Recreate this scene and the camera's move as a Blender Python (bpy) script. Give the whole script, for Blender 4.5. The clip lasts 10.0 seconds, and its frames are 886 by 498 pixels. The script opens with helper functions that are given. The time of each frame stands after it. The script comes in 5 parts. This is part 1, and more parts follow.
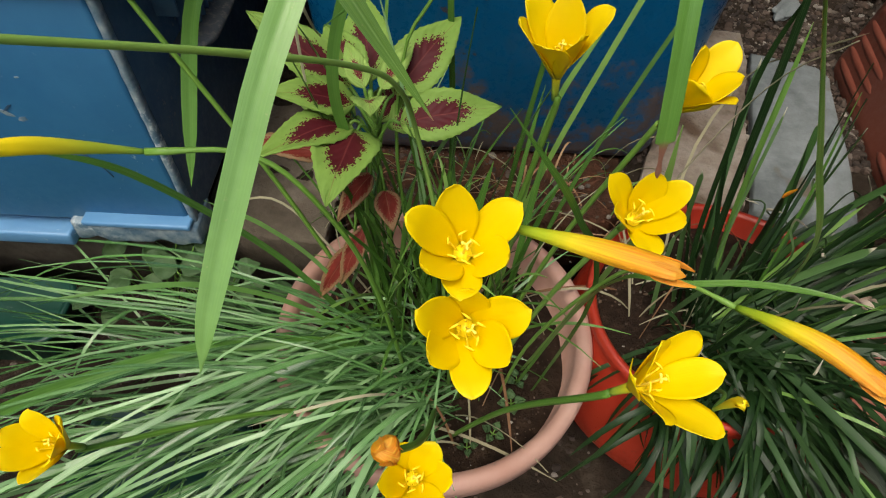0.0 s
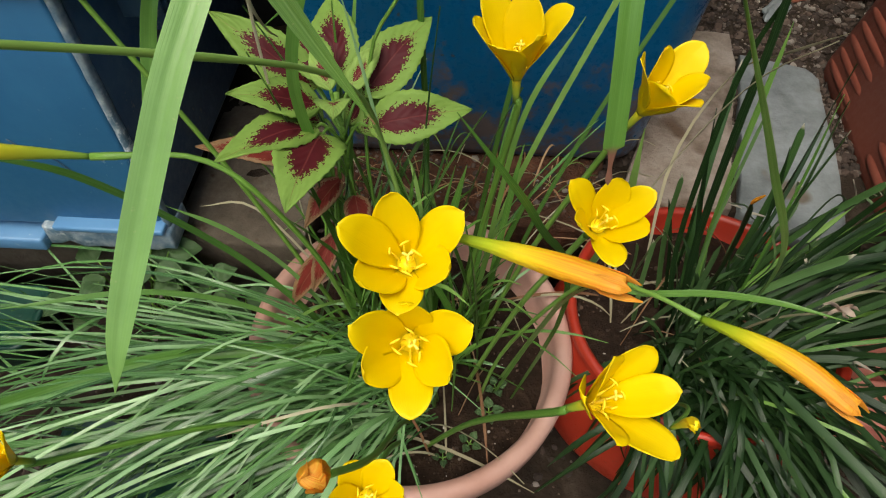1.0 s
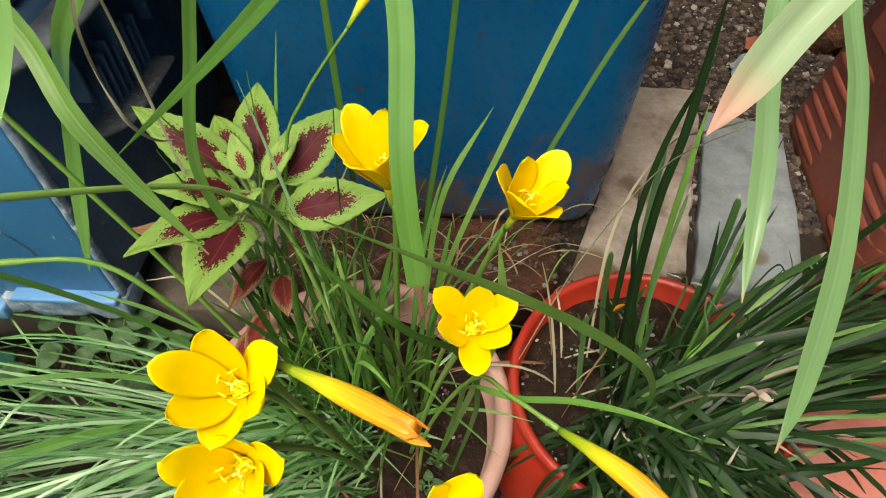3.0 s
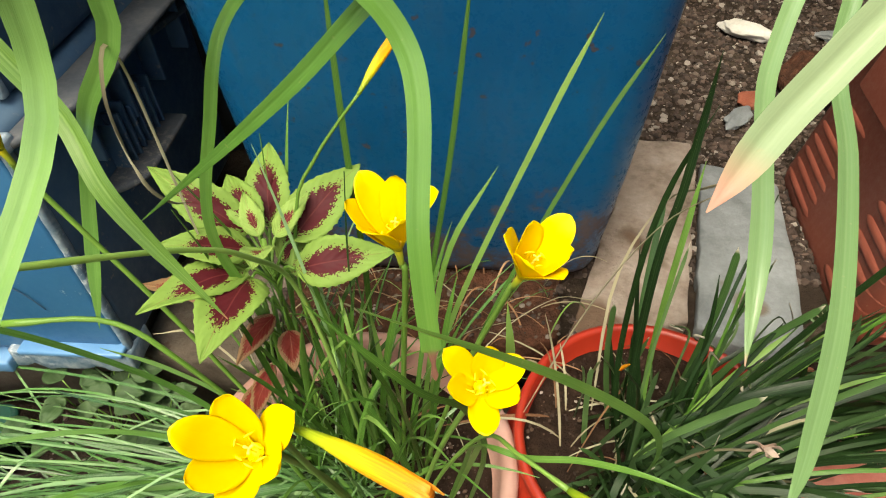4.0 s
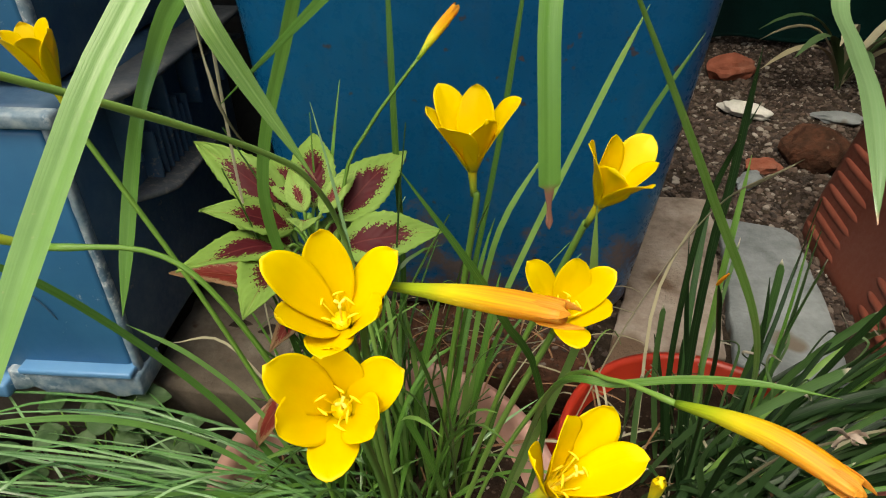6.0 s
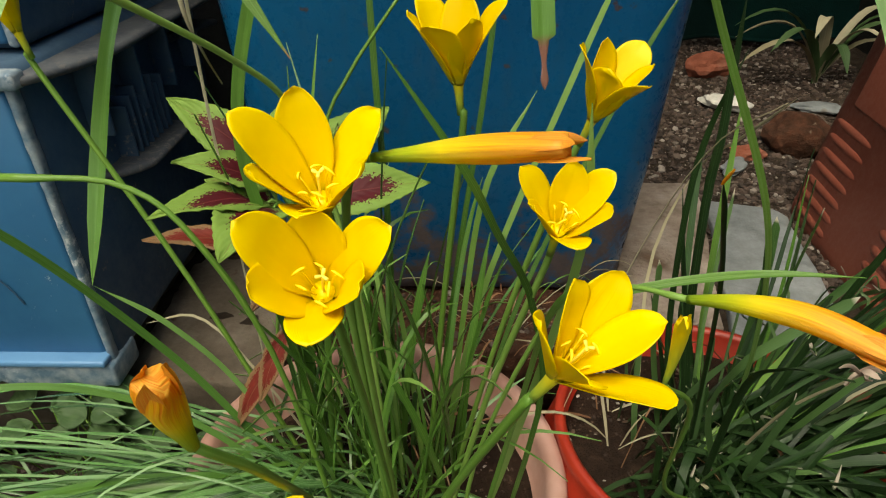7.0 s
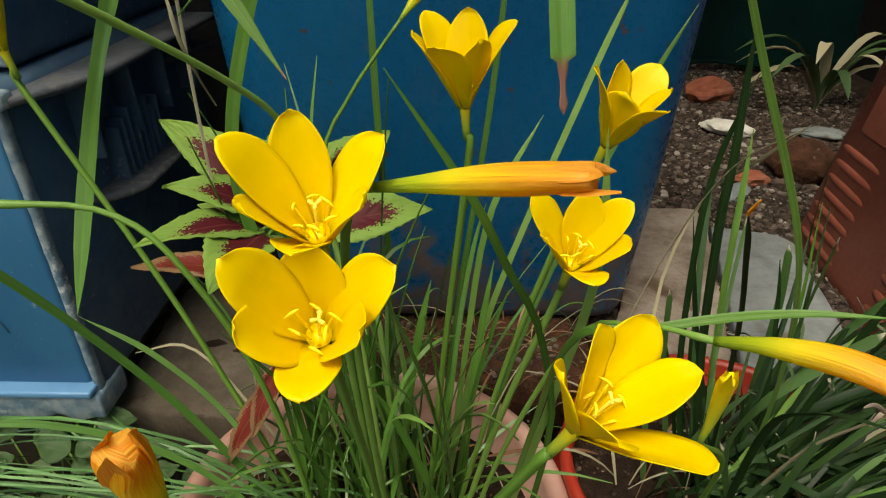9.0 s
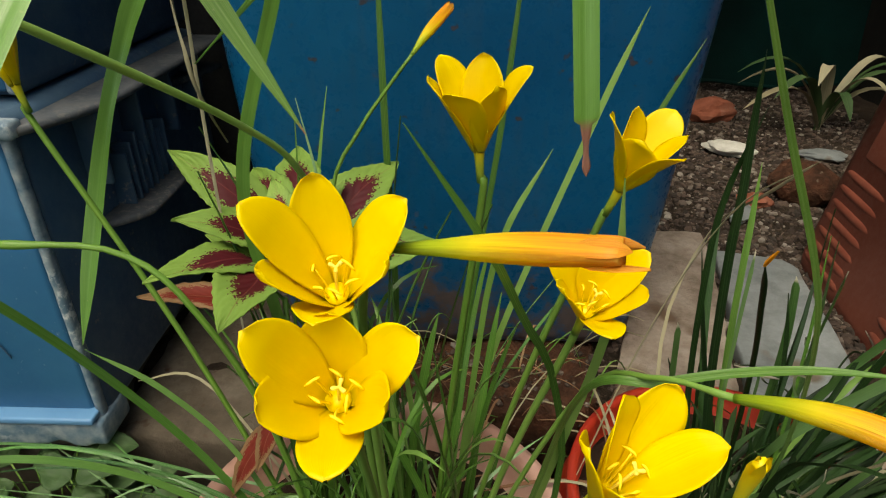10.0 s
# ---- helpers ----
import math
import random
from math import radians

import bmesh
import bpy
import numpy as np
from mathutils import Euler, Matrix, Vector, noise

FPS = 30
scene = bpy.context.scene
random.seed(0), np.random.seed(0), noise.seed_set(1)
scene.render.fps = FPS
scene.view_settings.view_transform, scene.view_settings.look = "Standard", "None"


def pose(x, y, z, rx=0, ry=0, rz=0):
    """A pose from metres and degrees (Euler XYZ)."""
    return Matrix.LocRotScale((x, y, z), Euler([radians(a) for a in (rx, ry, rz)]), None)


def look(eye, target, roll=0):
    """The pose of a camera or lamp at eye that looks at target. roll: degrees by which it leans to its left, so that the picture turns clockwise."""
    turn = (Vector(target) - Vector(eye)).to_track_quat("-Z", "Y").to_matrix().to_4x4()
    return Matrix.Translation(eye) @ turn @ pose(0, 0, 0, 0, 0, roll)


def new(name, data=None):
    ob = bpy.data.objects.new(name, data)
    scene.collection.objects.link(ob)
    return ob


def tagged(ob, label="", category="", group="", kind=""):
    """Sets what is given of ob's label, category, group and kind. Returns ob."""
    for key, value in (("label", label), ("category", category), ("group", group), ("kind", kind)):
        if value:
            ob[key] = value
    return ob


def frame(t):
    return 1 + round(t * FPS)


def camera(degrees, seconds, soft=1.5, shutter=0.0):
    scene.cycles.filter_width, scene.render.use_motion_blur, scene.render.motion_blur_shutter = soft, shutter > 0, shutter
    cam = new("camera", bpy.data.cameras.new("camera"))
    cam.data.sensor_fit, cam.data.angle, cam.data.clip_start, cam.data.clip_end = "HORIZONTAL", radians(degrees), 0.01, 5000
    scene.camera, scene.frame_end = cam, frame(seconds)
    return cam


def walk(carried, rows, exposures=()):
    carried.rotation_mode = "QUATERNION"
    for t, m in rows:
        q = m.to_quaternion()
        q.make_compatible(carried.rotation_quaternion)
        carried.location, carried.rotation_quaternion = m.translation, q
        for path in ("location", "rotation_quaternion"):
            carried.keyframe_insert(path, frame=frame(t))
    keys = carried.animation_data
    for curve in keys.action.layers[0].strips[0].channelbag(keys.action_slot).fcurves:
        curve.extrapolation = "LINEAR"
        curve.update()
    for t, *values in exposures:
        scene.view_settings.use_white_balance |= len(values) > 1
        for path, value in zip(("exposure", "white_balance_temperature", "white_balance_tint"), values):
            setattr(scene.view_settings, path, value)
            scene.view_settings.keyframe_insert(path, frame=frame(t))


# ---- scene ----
cam = camera(70.7, 10.0, soft=1.1)
PATH = [
    (0, (0.0644, 0.0508, 0.6691), (0.0177, 1.2564, -0.9260), 1.17),
    (0.5, (0.0820, 0.0616, 0.6602), (0.0073, 1.2718, -0.9304), 0.48),
    (1, (0.0862, 0.0623, 0.6614), (0.0375, 1.2721, -0.9305), 1.05),
    (1.5, (0.1021, 0.0660, 0.6656), (0.0362, 1.2737, -0.9272), 0.54),
    (2, (0.1204, 0.0700, 0.6693), (0.0179, 1.2756, -0.9232), 0.35),
    (2.5, (0.1407, 0.0711, 0.6729), (0.0464, 1.2962, -0.9052), 0.70),
    (3, (0.1589, 0.0919, 0.6887), (0.0423, 1.3774, -0.8390), -1.63),
    (3.2, (0.1599, 0.0996, 0.6948), (0.0417, 1.4178, -0.8047), -1.86),
    (4.3, (0.1482, 0.0847, 0.7014), (0.0295, 1.4812, -0.7253), -1.44),
    (4.5, (0.1434, 0.0791, 0.6946), (0.0273, 1.4469, -0.7599), 0.31),
    (5, (0.1371, 0.0606, 0.6555), (0.0366, 1.4586, -0.7712), 0.95),
    (5.5, (0.1238, 0.0467, 0.6327), (0.0230, 1.5185, -0.7177), 0.17),
    (5.7, (0.1180, 0.0429, 0.6276), (0.0179, 1.5956, -0.6291), 0.49),
    (6.8, (0.1096, 0.0232, 0.5694), (0.0441, 1.7100, -0.5031), -1.19),
    (7, (0.1120, 0.0233, 0.5607), (0.0582, 1.7104, -0.5120), -0.67),
    (7.5, (0.1097, 0.0230, 0.5547), (0.0710, 1.7295, -0.4877), 0.29),
    (8, (0.1106, 0.0264, 0.5503), (0.0615, 1.7359, -0.4866), -0.18),
    (8.5, (0.1106, 0.0355, 0.5537), (0.0597, 1.7446, -0.4838), 0.40),
    (9, (0.1082, 0.0412, 0.5552), (0.0615, 1.7650, -0.4579), -0.23),
    (9.5, (0.1029, 0.0462, 0.5607), (0.0547, 1.7761, -0.4418), -0.05),
    (10, (0.1016, 0.0500, 0.5672), (0.0572, 1.7913, -0.4156), 0.30),
]
EXPOSURES = [(0, 0.75, 6800, 6), (2.0, 0.8, 6800, 6), (3.0, 1.25, 7100, 6), (4.5, 1.58, 7600, 6), (5.0, 1.5, 7500, 6), (5.5, 1.05, 7200, 6), (7.0, 0.9, 7500, 4), (10, 0.77, 7500, 4)]
walk(cam, [(t, look(eye, target, roll)) for t, eye, target, roll in PATH], EXPOSURES)

# ---- world and light: an overcast day, open sky above ----
world = bpy.data.worlds.new("world")
scene.world = world
world.use_nodes = True
wn = world.node_tree.nodes
sky = wn.new("ShaderNodeTexSky")
sky.sky_type, sky.sun_disc = "NISHITA", False
sky.sun_elevation, sky.sun_rotation = radians(62), radians(200)
sky.air_density, sky.dust_density, sky.ozone_density = 1.0, 4.0, 0.6
world.node_tree.links.new(sky.outputs[0], wn["Background"].inputs[0])
wn["Background"].inputs[1].default_value = 0.12
sun = new("sun", bpy.data.lights.new("sun", "SUN"))
sun.data.energy, sun.data.angle, sun.data.color = 1.5, radians(40), (1.0, 0.96, 0.9)
sun.matrix_world = look((-0.35, -0.6, 2.0), (0.0, 0.0, 0.0))


# ---- materials ----
def shader(name, rough=0.6, metal=0.0):
    m = bpy.data.materials.new(name)
    m.use_nodes = True
    bsdf = m.node_tree.nodes["Principled BSDF"]
    bsdf.inputs["Roughness"].default_value = rough
    bsdf.inputs["Metallic"].default_value = metal
    return m, m.node_tree.nodes, m.node_tree.links, bsdf


def noise_tex(nodes, links, scale, detail=4.0, coord="Object", rough=0.55, stretch=None):
    tc = nodes.new("ShaderNodeTexCoord")
    t = nodes.new("ShaderNodeTexNoise")
    t.inputs["Scale"].default_value, t.inputs["Detail"].default_value, t.inputs["Roughness"].default_value = scale, detail, rough
    if stretch:
        mp = nodes.new("ShaderNodeMapping")
        mp.inputs["Scale"].default_value = stretch
        links.new(tc.outputs[coord], mp.inputs[0])
        links.new(mp.outputs[0], t.inputs["Vector"])
    else:
        links.new(tc.outputs[coord], t.inputs["Vector"])
    return t.outputs["Fac"]


def ramp(nodes, links, fac, stops):
    r = nodes.new("ShaderNodeValToRGB")
    while len(r.color_ramp.elements) < len(stops):
        r.color_ramp.elements.new(0.5)
    for e, (p, c) in zip(r.color_ramp.elements, stops):
        e.position, e.color = p, (*c, 1.0)
    links.new(fac, r.inputs[0])
    return r.outputs[0]


def mixed(nodes, links, fac, a, b, mode="MIX"):
    m = nodes.new("ShaderNodeMix")
    m.data_type, m.blend_type = "RGBA", mode
    for sock, v in ((m.inputs[0], fac), (m.inputs[6], a), (m.inputs[7], b)):
        if isinstance(v, (int, float)):
            sock.default_value = v
        elif isinstance(v, tuple):
            sock.default_value = (*v, 1.0)
        else:
            links.new(v, sock)
    return m.outputs[2]


def bump(nodes, links, bsdf, height, strength, distance):
    b = nodes.new("ShaderNodeBump")
    b.inputs["Strength"].default_value, b.inputs["Distance"].default_value = strength, distance
    links.new(height, b.inputs["Height"])
    links.new(b.outputs[0], bsdf.inputs["Normal"])


def math_node(nodes, links, op, a, b=0.0, clamp=False):
    n = nodes.new("ShaderNodeMath")
    n.operation, n.use_clamp = op, clamp
    for sock, v in ((n.inputs[0], a), (n.inputs[1], b)):
        if isinstance(v, (int, float)):
            sock.default_value = v
        else:
            links.new(v, sock)
    return n.outputs[0]


def uv_axes(nodes, links):
    tc = nodes.new("ShaderNodeTexCoord")
    sp = nodes.new("ShaderNodeSeparateXYZ")
    links.new(tc.outputs["UV"], sp.inputs[0])
    return sp.outputs[0], sp.outputs[1], tc.outputs["UV"]


def translucent(m, nodes, links, bsdf, colour, amount):
    t = nodes.new("ShaderNodeBsdfTranslucent")
    if isinstance(colour, tuple):
        t.inputs[0].default_value = (*colour, 1)
    else:
        links.new(colour, t.inputs[0])
    mix = nodes.new("ShaderNodeMixShader")
    mix.inputs[0].default_value = amount
    links.new(bsdf.outputs[0], mix.inputs[1])
    links.new(t.outputs[0], mix.inputs[2])
    links.new(mix.outputs[0], nodes["Material Output"].inputs[0])


def leaf_material(name, dark, mid, light, rough=0.42, tip=None, gloss=0.38, stripe=0.4):
    """A strap or grass leaf: fine veins along it, its own tone for each leaf, and a dry tip where one is given."""
    m, n, l, b = shader(name, rough)
    u, v, uv = uv_axes(n, l)
    info = n.new("ShaderNodeObjectInfo")
    geo = n.new("ShaderNodeNewGeometry")
    pick = math_node(n, l, "FRACT", math_node(n, l, "ADD", info.outputs["Random"], geo.outputs["Random Per Island"]))
    tone = ramp(n, l, pick, [(0.0, dark), (0.55, mid), (1.0, light)])
    mp = n.new("ShaderNodeMapping")
    mp.inputs["Scale"].default_value = (16, 0.35, 1)
    l.new(uv, mp.inputs[0])
    vein = n.new("ShaderNodeTexNoise")
    vein.inputs["Scale"].default_value = 1.6
    l.new(mp.outputs[0], vein.inputs["Vector"])
    col = mixed(n, l, ramp(n, l, vein.outputs["Fac"], [(0.42, (0, 0, 0)), (0.72, (stripe, stripe, stripe))]), tone, light)
    rib = math_node(n, l, "SINE", math_node(n, l, "ADD", math_node(n, l, "MULTIPLY", u, 58.0), math_node(n, l, "MULTIPLY", vein.outputs["Fac"], 9.0)))
    col = mixed(n, l, math_node(n, l, "MULTIPLY", math_node(n, l, "ADD", rib, 1.0), 0.035), col, dark)
    mid_line = ramp(n, l, math_node(n, l, "ABSOLUTE", math_node(n, l, "SUBTRACT", u, 0.5)), [(0.0, (stripe, stripe, stripe)), (0.06, (0, 0, 0))])
    col = mixed(n, l, mid_line, col, light)
    blot = noise_tex(n, l, 40, 4)
    col = mixed(n, l, ramp(n, l, blot, [(0.42, (0, 0, 0)), (0.75, (0.28, 0.28, 0.28))]), col, dark)
    fleck = ramp(n, l, noise_tex(n, l, 420, 2), [(0.70, (0, 0, 0)), (0.78, (0.22, 0.22, 0.22))])
    col = mixed(n, l, fleck, col, (0.42, 0.36, 0.18))
    if tip:
        at_tip = ramp(n, l, v, [(0.0, (0, 0, 0)), (tip[0], (0, 0, 0)), (min(0.999, tip[0] + tip[2]), (1, 1, 1))])
        col = mixed(n, l, at_tip, col, tip[1])
    l.new(col, b.inputs["Base Color"])
    b.inputs["Specular IOR Level"].default_value = gloss
    bump(n, l, b, math_node(n, l, "ADD", vein.outputs["Fac"], math_node(n, l, "MULTIPLY", rib, 0.03)), 0.2, 0.0006)
    translucent(m, n, l, b, col, 0.12)
    return m


LEAF_PALE = leaf_material("leaf_pale_green", (0.020, 0.075, 0.014), (0.090, 0.235, 0.052), (0.33, 0.54, 0.26), 0.24, None, 0.7)
LEAF_MID = leaf_material("leaf_green", (0.03, 0.10, 0.011), (0.08, 0.205, 0.027), (0.22, 0.38, 0.09), 0.3)
# dark green, lowered to near black so the clump's shade is in the colour
LEAF_DARK_SHADED = leaf_material("leaf_dark_green_shaded", (0.004, 0.015, 0.003), (0.009, 0.030, 0.006), (0.048, 0.098, 0.034), 0.36, None, 0.28)
LEAF_STRAP = leaf_material("leaf_strap", (0.05, 0.145, 0.02), (0.085, 0.21, 0.034), (0.19, 0.36, 0.10), 0.3, None, 0.45, 0.22)
LEAF_BROWN_TIP = leaf_material("leaf_strap_dry_tip", (0.062, 0.17, 0.024), (0.115, 0.265, 0.045), (0.25, 0.43, 0.13), 0.3, (0.966, (0.20, 0.095, 0.065), 0.004), 0.5, 0.12)
LEAF_CUT = leaf_material("leaf_cut_end", (0.012, 0.042, 0.008), (0.03, 0.085, 0.018), (0.10, 0.19, 0.06), 0.35, (0.965, (0.50, 0.47, 0.36), 0.02))
LEAF_DRY_POINT = leaf_material("leaf_dry_point", (0.085, 0.19, 0.025), (0.14, 0.28, 0.045), (0.27, 0.43, 0.12), 0.3, (0.988, (0.30, 0.14, 0.09), 0.01))
LEAF_FADED = leaf_material("leaf_faded_pink_tip", (0.15, 0.25, 0.10), (0.22, 0.33, 0.15), (0.36, 0.45, 0.27), 0.3, (0.90, (0.56, 0.32, 0.23), 0.07), 0.5, 0.15)
# strap green paled so that reflected sky is part of its colour; dry tip
LEAF_SKY_SHEEN = leaf_material("leaf_sky_sheen_green", (0.12, 0.225, 0.08), (0.165, 0.285, 0.115), (0.245, 0.365, 0.19), 0.24, (0.975, (0.42, 0.25, 0.16), 0.02), 0.7, 0.2)
LEAF_CURL = leaf_material("leaf_withered_end", (0.02, 0.05, 0.015), (0.04, 0.09, 0.025), (0.10, 0.17, 0.06), 0.5, (0.62, (0.34, 0.31, 0.24), 0.2))
LEAF_DRY = leaf_material("leaf_dry", (0.16, 0.07, 0.03), (0.30, 0.15, 0.07), (0.42, 0.28, 0.16), 0.7)
LEAF_WILTED = leaf_material("flower_wilted", (0.24, 0.16, 0.12), (0.34, 0.25, 0.19), (0.42, 0.34, 0.27), 0.7)
LEAF_STRAW = leaf_material("leaf_straw", (0.22, 0.19, 0.11), (0.34, 0.31, 0.19), (0.46, 0.44, 0.30), 0.7)
STEM_GREEN = leaf_material("stem_green", (0.085, 0.21, 0.025), (0.14, 0.29, 0.04), (0.24, 0.40, 0.09), 0.4)


def petal_material(name, inner, outer, rough=0.45):
    m, n, l, b = shader(name, rough)
    u, v, uv = uv_axes(n, l)
    mp = n.new("ShaderNodeMapping")
    mp.inputs["Scale"].default_value = (22, 0.6, 1)
    l.new(uv, mp.inputs[0])
    vein = n.new("ShaderNodeTexNoise")
    vein.inputs["Scale"].default_value = 1.5
    l.new(mp.outputs[0], vein.inputs["Vector"])
    base = ramp(n, l, v, [(0.0, (0.45, 0.42, 0.03)), (0.18, inner), (1.0, outer)])
    col = mixed(n, l, math_node(n, l, "MULTIPLY", vein.outputs["Fac"], 0.10), base, (0.86, 0.55, 0.0))
    l.new(col, b.inputs["Base Color"])
    bump(n, l, b, vein.outputs["Fac"], 0.22, 0.0005)
    b.inputs["Specular IOR Level"].default_value = 0.3
    translucent(m, n, l, b, col, 0.26)
    return m


PETAL = petal_material("petal_yellow", (0.90, 0.685, 0.004), (0.93, 0.715, 0.006))
ANTHER = shader("anther_yellow", 0.7)[0]
ANTHER.node_tree.nodes["Principled BSDF"].inputs["Base Color"].default_value = (0.88, 0.68, 0.02, 1)

STIGMA = shader("stigma_pale_yellow", 0.6)[0]
STIGMA.node_tree.nodes["Principled BSDF"].inputs["Base Color"].default_value = (0.88, 0.74, 0.10, 1)


def bud_material():
    """A closed bud: green at its foot, yellow, then streaked orange towards the tip."""
    m, n, l, b = shader("bud_orange", 0.5)
    u, v, uv = uv_axes(n, l)
    mp = n.new("ShaderNodeMapping")
    mp.inputs["Scale"].default_value = (26, 1.2, 1)
    l.new(uv, mp.inputs[0])
    streak = n.new("ShaderNodeTexNoise")
    streak.inputs["Scale"].default_value = 1.0
    l.new(mp.outputs[0], streak.inputs["Vector"])
    base = ramp(n, l, v, [(0.0, (0.20, 0.36, 0.02)), (0.26, (0.50, 0.60, 0.02)), (0.44, (0.86, 0.72, 0.02)), (0.66, (0.90, 0.60, 0.012)), (0.90, (0.90, 0.46, 0.012)), (1.0, (0.92, 0.50, 0.06))])
    far = ramp(n, l, v, [(0.42, (0, 0, 0)), (0.78, (0.9, 0.9, 0.9))])
    fac = math_node(n, l, "MULTIPLY", ramp(n, l, streak.outputs["Fac"], [(0.42, (0, 0, 0)), (0.62, (1, 1, 1))]), far)
    col = mixed(n, l, fac, base, (0.86, 0.28, 0.012))
    l.new(col, b.inputs["Base Color"])
    bump(n, l, b, streak.outputs["Fac"], 0.6, 0.001)
    translucent(m, n, l, b, col, 0.35)
    return m


BUD = bud_material()


def coleus_material(name, edge, heart, vein_col, start=0.30):
    """Coleus leaf: green margin, ragged dark red heart that follows the side veins."""
    m, n, l, b = shader(name, 0.5)
    u, v, uv = uv_axes(n, l)
    au = math_node(n, l, "ABSOLUTE", math_node(n, l, "SUBTRACT", u, 0.5))
    # side veins, slanting towards the tip
    slant = math_node(n, l, "SUBTRACT", math_node(n, l, "MULTIPLY", v, 58.0), math_node(n, l, "MULTIPLY", au, 40.0))
    wave = math_node(n, l, "SINE", slant)
    mp = n.new("ShaderNodeMapping")
    mp.inputs["Scale"].default_value = (14, 22, 1)
    l.new(uv, mp.inputs[0])
    ns = n.new("ShaderNodeTexNoise")
    ns.inputs["Scale"].default_value, ns.inputs["Detail"].default_value = 2.0, 7
    l.new(mp.outputs[0], ns.inputs["Vector"])
    du, dv = math_node(n, l, "MULTIPLY", au, 1.0), math_node(n, l, "MULTIPLY", math_node(n, l, "SUBTRACT", v, 0.37), 0.86)
    d = math_node(n, l, "SQRT", math_node(n, l, "ADD", math_node(n, l, "MULTIPLY", du, du), math_node(n, l, "MULTIPLY", dv, dv)))
    d = math_node(n, l, "ADD", d, math_node(n, l, "MULTIPLY", wave, 0.030))
    d = math_node(n, l, "ADD", d, math_node(n, l, "MULTIPLY", math_node(n, l, "SUBTRACT", ns.outputs["Fac"], 0.5), 0.42))
    patch = ramp(n, l, d, [(start, (1, 1, 1)), (start + 0.015, (0, 0, 0))])
    mott = noise_tex(n, l, 160, 3)
    green = mixed(n, l, mott, edge, tuple(c * 1.3 for c in edge))
    red = mixed(n, l, mott, heart, tuple(c * 1.5 for c in heart))
    col = mixed(n, l, patch, green, red)
    mid = ramp(n, l, au, [(0.0, (1, 1, 1)), (0.022, (0, 0, 0))])
    col = mixed(n, l, math_node(n, l, "MULTIPLY", mid, 0.5), col, vein_col)
    l.new(col, b.inputs["Base Color"])
    h = math_node(n, l, "ADD", math_node(n, l, "MULTIPLY", wave, 0.5), math_node(n, l, "MULTIPLY", mid, -1.5))
    bump(n, l, b, h, 0.25, 0.0008)
    b.inputs["Specular IOR Level"].default_value = 0.15
    translucent(m, n, l, b, col, 0.15)
    return m


COLEUS = coleus_material("coleus_leaf", (0.165, 0.275, 0.055), (0.062, 0.008, 0.011), (0.20, 0.05, 0.045), 0.262)
COLEUS_YOUNG = coleus_material("coleus_young_leaf", (0.22, 0.34, 0.08), (0.11, 0.015, 0.018), (0.3, 0.15, 0.08), 0.15)
COLEUS_OLD = coleus_material("coleus_old_leaf", (0.20, 0.12, 0.06), (0.13, 0.02, 0.014), (0.28, 0.15, 0.08), 0.36)


def plastic(name, a, b_col, rough, scuff, scale=14.0, scuffs=0.62, bumps=0.12):
    """Weathered plastic: two tones of fade, scuffs and dust."""
    m, n, l, b = shader(name, rough)
    big = noise_tex(n, l, scale, 5)
    fine = noise_tex(n, l, 130, 6, rough=0.7)
    col = mixed(n, l, ramp(n, l, big, [(0.35, (0, 0, 0)), (0.68, (1, 1, 1))]), a, b_col)
    sc = ramp(n, l, fine, [(scuffs, (0, 0, 0)), (scuffs + 0.09, (1, 1, 1))])
    patch = ramp(n, l, noise_tex(n, l, 9, 3), [(0.45, (0, 0, 0)), (0.62, (1, 1, 1))])
    col = mixed(n, l, math_node(n, l, "MULTIPLY", sc, patch), col, scuff)
    l.new(col, b.inputs["Base Color"])
    rr = ramp(n, l, fine, [(0.3, (rough * 0.75,) * 3), (0.7, (min(1, rough * 1.35),) * 3)])
    l.new(rr, b.inputs["Roughness"])
    bump(n, l, b, fine, bumps, 0.001)
    return m


